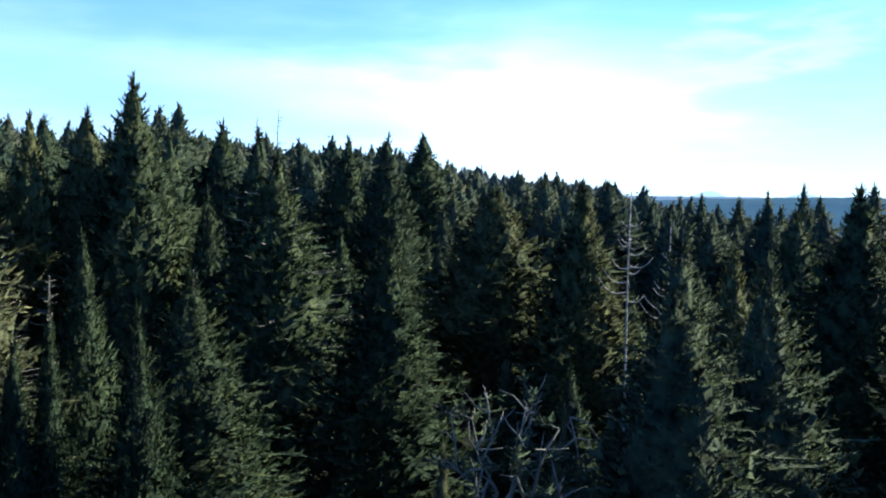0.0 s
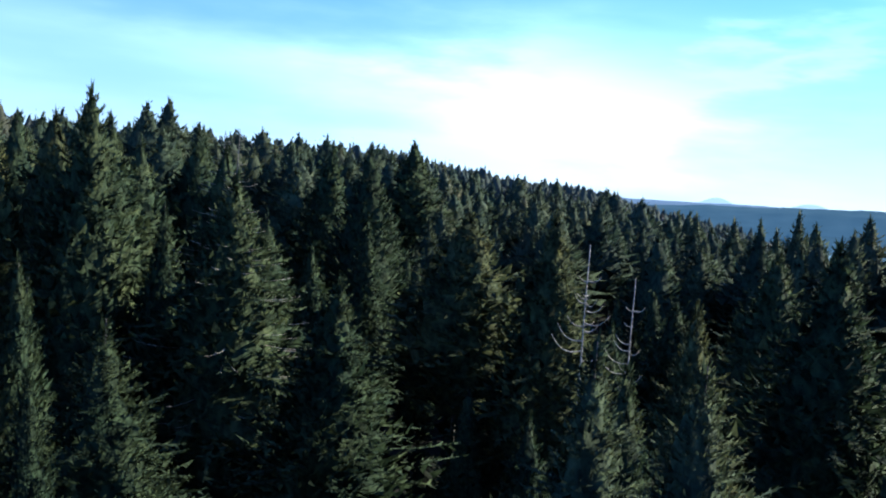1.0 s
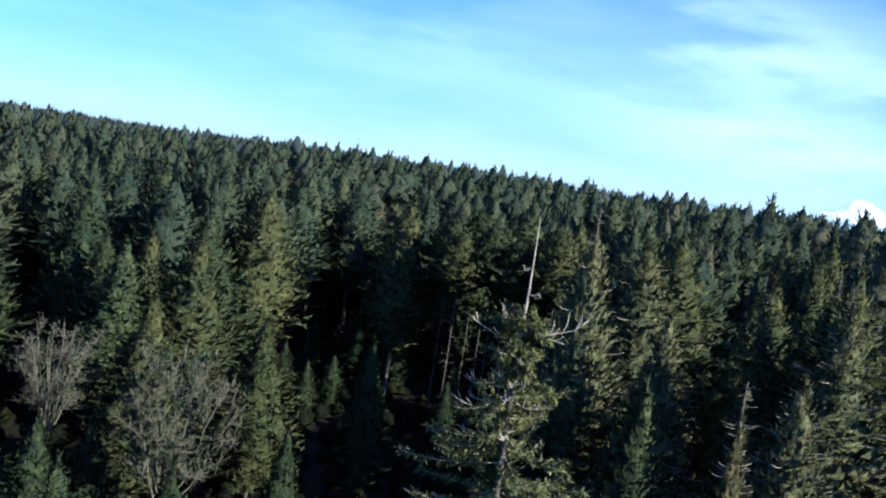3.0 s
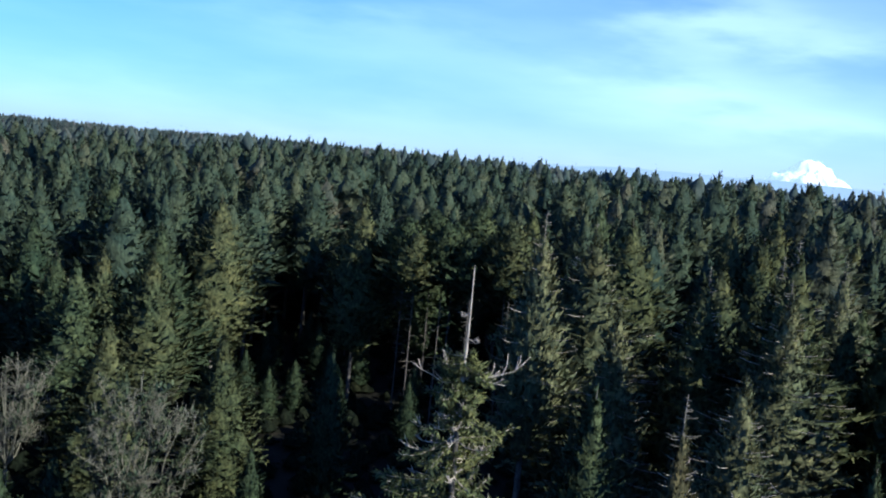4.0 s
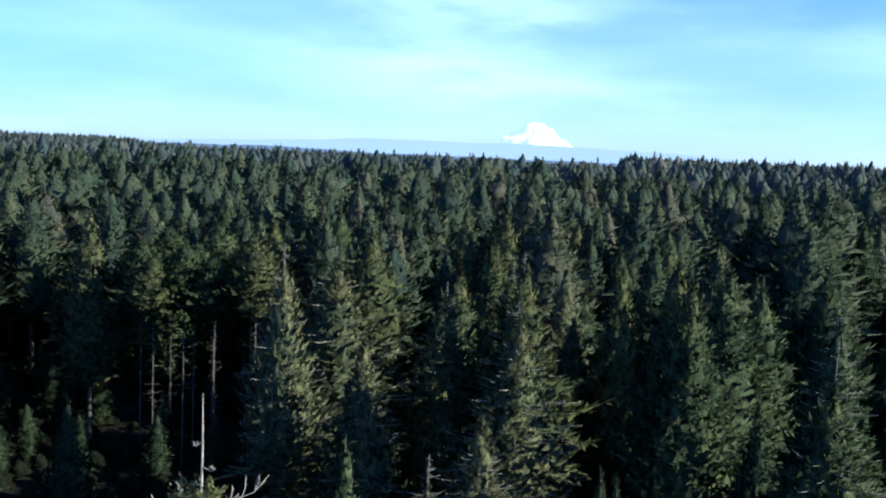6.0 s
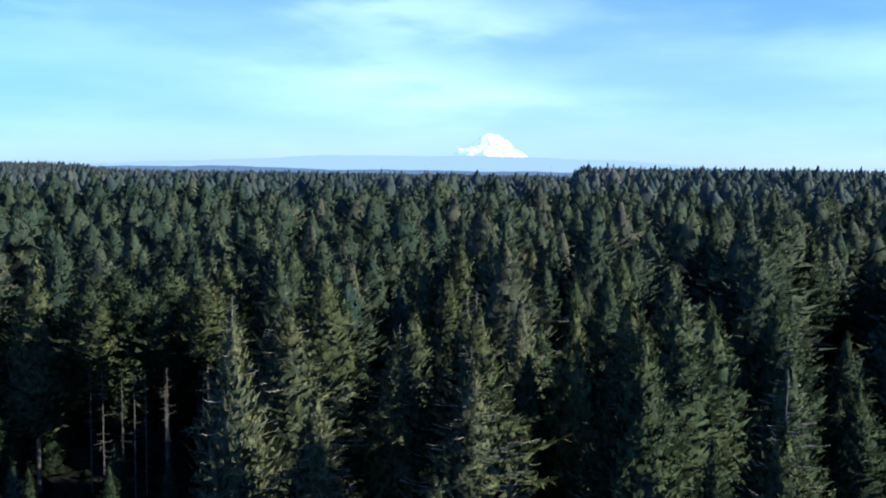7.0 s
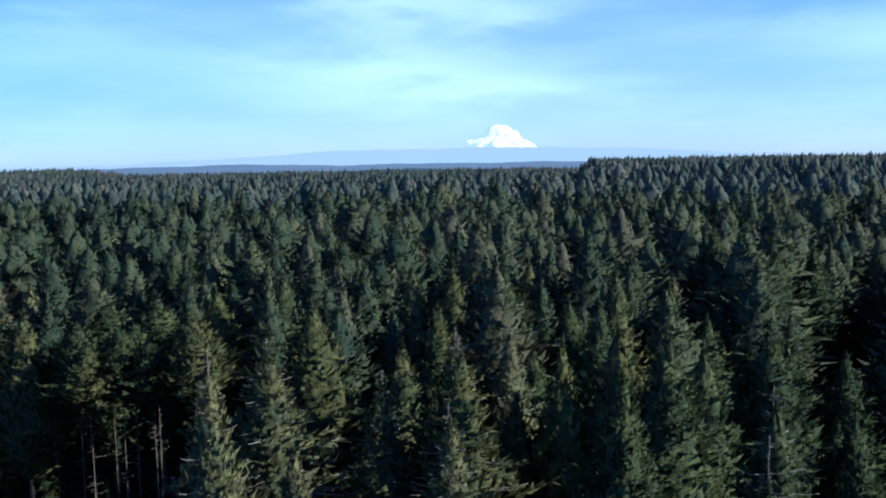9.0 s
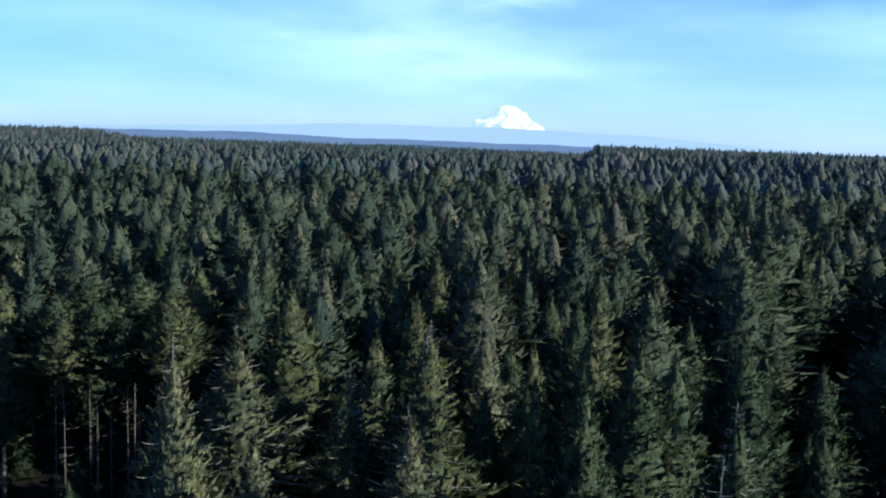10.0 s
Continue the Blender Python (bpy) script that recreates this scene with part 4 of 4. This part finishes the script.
# dense firs crowned almost to the ground, to keep sun off the clearing
SHADING_FIRS = [shape(s, 2, r, 0.7, gap=2.4, per=5, stations=0, finger=2.6, thin=0.3, hang=0, fill=0.8, inner=0.6, tiers=6, sides=6, fur=20, tuft=2.5) for s, r in ((65, 5.6), (66, 6.2))]


def cone_shape(seed, r, h=27.0):
    rng = np.random.default_rng(seed)
    v, f = [], []
    for z0, z1, rr in ((h * 0.42, h * 0.78, r), (h * 0.64, h, r * 0.62)):
        k = len(v)
        v += [(rr * math.cos(a) * rng.uniform(0.7, 1.2), rr * math.sin(a) * rng.uniform(0.7, 1.2), z0 + rng.normal(0, 1)) for a in np.arange(5) * 1.2566]
        v += [(0, 0, z1)]
        f += [(k + i, k + (i + 1) % 5, k + 5) for i in range(5)]
    v = np.array(v)
    return v, np.array(f), h, soft_normals(rng, v, h, 8, 0.2)


CONES = [cone_shape(61, 4.8), cone_shape(62, 4.2), cone_shape(63, 5.4)]
VIEW = (-40, 106)
NAMES = ("deep", "green", "green", "olive", "olive", "pale")

# shaded firs standing between, lower than their neighbours, shade put into the tone
x, y, rng = scatter(48, 72, 7.4, -36, 100, 21, 5.0)
for i in range(len(x)):
    az = math.degrees(math.atan2(5 - x[i], y[i] - 8))
    if 2 < az < 14 or 50 < az < 72:
        continue
    fir(x[i], y[i], rng.uniform(8, 12) if 44 < az < 74 else rng.uniform(11, 17), rng.uniform(0.85, 1.1), int(rng.integers(0, 7)), "deep")
x, y, rng = scatter(72, 108, 9.0, -38, 102, 11, 5.8)
hs = np.minimum(tall(x, y, rng) - 1.0, 27.0)
for i in range(len(x)):
    az = math.degrees(math.atan2(5 - x[i], y[i] - 8))
    if 46 < az < 74 and math.hypot(x[i] - 5, y[i] - 8) < 112:
        continue
    # below 26 degrees the deep tone stands for the view's darker side
    fir(x[i], y[i], hs[i] + float(land(x[i], y[i])) - (9 if az < 5 else 3 if az < 60 else 2.5), rng.uniform(0.8, 1.1), int(rng.integers(0, 7)), "deep" if az < 26 else NAMES[int(rng.integers(0, 6))])

x, y, rng = scatter(108, 170, 8.2, *VIEW, 12, 5.0, 0.10)
woods("fir_woods_middle", x, y, rng, MID, NEEDLES_FAR, "dense olive and dark green fir woods beyond the clearing", -1.0, 1.34)
x, y, rng = scatter(108, 170, 8.2, *VIEW, 12, 5.0, 0.10)
woods("fir_stems_middle", x, y, rng, [stem_shape()], BARK, "slim grey-brown fir stems of the dense woods")
x, y, rng = scatter(170, 310, 8.4, *VIEW, 13, 0.0, 0.10)
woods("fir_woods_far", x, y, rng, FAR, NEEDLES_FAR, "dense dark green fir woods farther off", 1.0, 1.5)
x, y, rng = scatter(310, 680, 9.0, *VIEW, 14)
woods("fir_woods_farther", x, y, rng, FARTHER, HAZED_NEEDLES, "far dark green canopy of fir woods, haze in its colour", 2.0, 1.45)
# pale tree shapes added to stand for a far clearing
rng = np.random.default_rng(18)
a, r = np.radians(rng.uniform(39.6, 43.2, 70)), rng.uniform(389, 423, 70)
woods("bare_thicket", 5 - r * np.sin(a), 8 + r * np.cos(a), rng, FARTHER, PALE_FILL, "pale trees standing in for a clearing in the far fir woods", low=(18.5, 21.5), broad=1.2)
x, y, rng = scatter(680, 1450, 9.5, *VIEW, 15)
woods("fir_woods_distant", x, y, rng, CONES, HAZED_NEEDLES, "distant canopy of fir woods, bluish with haze in its colour", 3.0, 0.9)
# unseen woods behind the clearing, set close to shade its floor
x, y, rng = scatter(22, 75, 7.5, 106, 320, 16)
woods("fir_woods_behind", x, y, rng, SHADING_FIRS, NEEDLES_FAR, "dense dark green fir woods behind the clearing, unseen and shaped to shade it")
x, y, rng = scatter(75, 200, 8.5, 106, 320, 17)
woods("fir_woods_far_behind", x, y, rng, FARTHER, NEEDLES_FAR, "dark green fir woods far behind the clearing")

# near-black brush added on the floor of the clearing to stand for shade
SHADE_BRUSH = foliage("shade_black_brush", [(0.0, (0.010, 0.014, 0.010)), (1.0, (0.018, 0.022, 0.014))], True)
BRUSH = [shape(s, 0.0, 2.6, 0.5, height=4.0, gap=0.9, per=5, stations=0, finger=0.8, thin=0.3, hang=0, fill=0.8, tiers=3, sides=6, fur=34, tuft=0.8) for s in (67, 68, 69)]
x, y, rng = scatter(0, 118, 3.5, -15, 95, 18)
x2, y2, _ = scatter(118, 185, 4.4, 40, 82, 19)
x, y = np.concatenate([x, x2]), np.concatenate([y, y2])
woods("undergrowth", x, y, rng, BRUSH, SHADE_BRUSH, "added low shrubs below the firs, near-black in place of shade", low=(1.0, 2.6), broad=1.3)

# ---- the distance ----
def ridge(name, r, el, depth, wave, seed, mat, label, swells=(), a0=-75, a1=130, eye=42.0):
    """Far land: a long uneven ridge with a sloping front, its top el degrees above level; swells are (heading, half width, rise)."""
    rng = np.random.default_rng(seed)
    az = np.arange(a0, a1, 0.2)
    ph = rng.uniform(0, 6.28, 6)
    top = el + sum(np.sin(az * k + p) / (k ** 0.8) for k, p in zip((0.17, 0.31, 0.63, 1.3, 2.7, 5.9), ph)) * wave
    for a, w, up in swells:
        top = top + up * np.exp(-((az - a) / w) ** 2)
    zt = eye + r * np.tan(np.radians(top))
    rows = []
    for dr, fz in ((-depth, -60), (-depth * 0.6, 0.45), (-depth * 0.3, 0.8), (0, 1.0), (depth * 0.3, 0.3)):
        z = np.full(len(az), -60.0) if fz == -60 else -60 + (zt + 60) * fz
        rows.append(np.stack([5 - (r + dr) * np.sin(np.radians(az)), 8 + (r + dr) * np.cos(np.radians(az)), z], 1))
    v = np.vstack(rows)
    n = len(az)
    k = np.arange(n - 1)
    f = np.vstack([np.vstack([np.stack([i * n + k, i * n + k + 1, (i + 1) * n + k + 1], 1), np.stack([i * n + k, (i + 1) * n + k + 1, (i + 1) * n + k], 1)]) for i in range(4)])
    tagged(new(name, tri_mesh(name, v, f, mat)), label, "hills", kind="structure")


# the second colour of each is emission that stands for haze
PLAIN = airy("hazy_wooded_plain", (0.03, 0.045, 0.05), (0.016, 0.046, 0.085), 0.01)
BLUE = airy("hazed_far_land", (0.02, 0.03, 0.04), (0.085, 0.135, 0.22), 0.004)
PALE = airy("hazed_foothills", (0.015, 0.015, 0.02), (0.25, 0.375, 0.52), 0.002)
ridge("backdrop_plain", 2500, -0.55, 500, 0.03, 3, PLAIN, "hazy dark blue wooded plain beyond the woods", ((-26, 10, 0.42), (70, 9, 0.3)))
ridge("backdrop_hills", 3900, -0.12, 500, 0.02, 4, BLUE, "low hills on the horizon, blue with haze glow", ((30, 14, 0.08), (60, 8, 0.1)))
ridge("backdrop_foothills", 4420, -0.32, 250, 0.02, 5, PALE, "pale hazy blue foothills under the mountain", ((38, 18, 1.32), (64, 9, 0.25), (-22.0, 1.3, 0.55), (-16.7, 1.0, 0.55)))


def build_water():
    """A calm inlet beyond the low edge of the woods."""
    az = np.radians(np.arange(-75, -19.5, 1.5))
    rr = np.array([560, 900, 1300, 1800, 2200])
    v = np.stack([5 - rr[:, None] * np.sin(az)[None], 8 + rr[:, None] * np.cos(az)[None], np.full((len(rr), len(az)), -24.0)], -1).reshape(-1, 3)
    n = len(az)
    k = np.arange(n - 1)
    f = np.vstack([np.vstack([np.stack([i * n + k, i * n + k + 1, (i + 1) * n + k + 1], 1), np.stack([i * n + k, (i + 1) * n + k + 1, (i + 1) * n + k], 1)]) for i in range(len(rr) - 1)])

    def build(n, l):
        p = n.new("ShaderNodeBsdfPrincipled")
        p.inputs["Base Color"].default_value, p.inputs["Roughness"].default_value = (0.03, 0.06, 0.08, 1), 0.04
        b = n.new("ShaderNodeBump")
        b.inputs["Strength"].default_value = 0.015
        l.new(noise_of(n, l, 0.3, 4.0), b.inputs["Height"]); l.new(b.outputs[0], p.inputs["Normal"])
        return p.outputs[0]
    tagged(new("water", tri_mesh("water", v, f, material("inlet_water", build))), "calm pale water of an inlet beyond the woods", "water", kind="structure")


build_water()


def build_mountain():
    """A broad snow dome with a lower shoulder, ribbed by ridges."""
    az, r = 37.0, 4740.0
    cx, cy = 5 - r * math.sin(radians(az)), 8 + r * math.cos(radians(az))
    peak = 42 + r * math.tan(radians(2.26))
    n = 141
    u = np.linspace(-1, 1, n)
    U, W = np.meshgrid(u, u)
    d = np.sqrt(U ** 2 + W ** 2)
    prof = np.clip(1.10 - d / 0.92, 0, 1.0)
    prof = np.where(prof > 0.86, 0.86 + 0.14 * np.sin((prof - 0.86) / 0.14 * 1.57) , prof)
    rough = np.array([[noise.fractal(Vector((a * 5.5, b * 5.5, 4.2)), 0.8, 2.1, 6) for a, b in zip(ra, rb)] for ra, rb in zip(U, W)])
    ribs = np.sin(np.arctan2(W, U) * 11 + 3 * rough) * prof * (1 - prof)
    z = prof + 0.06 * ribs + 0.24 * rough * (0.25 + prof) * (1.12 - prof)
    z = np.maximum(z, 0.60 * np.exp(-((U + 0.46) / 0.12) ** 2 - (W / 0.3) ** 2) + 0.08 * rough)
    z = np.maximum(z, 0.52 * np.exp(-((U - 0.44) / 0.2) ** 2 - (W / 0.3) ** 2) + 0.06 * rough)
    c, s = math.cos(radians(az)), math.sin(radians(az))
    X, Y = cx + U * c * 335 - W * s * 150, cy + U * s * 335 + W * c * 150
    v = np.stack([X, Y, z * peak], -1).reshape(-1, 3)
    i, j = np.meshgrid(np.arange(n - 1), np.arange(n - 1), indexing="ij")
    k = (i * n + j).ravel()
    f = np.vstack([np.stack([k, k + 1, k + n + 1], 1), np.stack([k, k + n + 1, k + n], 1)])
    # snow colour plus a glow for the haze before it
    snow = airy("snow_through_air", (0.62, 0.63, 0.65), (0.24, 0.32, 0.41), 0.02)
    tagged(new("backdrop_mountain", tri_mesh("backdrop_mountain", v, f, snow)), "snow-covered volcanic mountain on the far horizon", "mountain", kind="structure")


build_mountain()
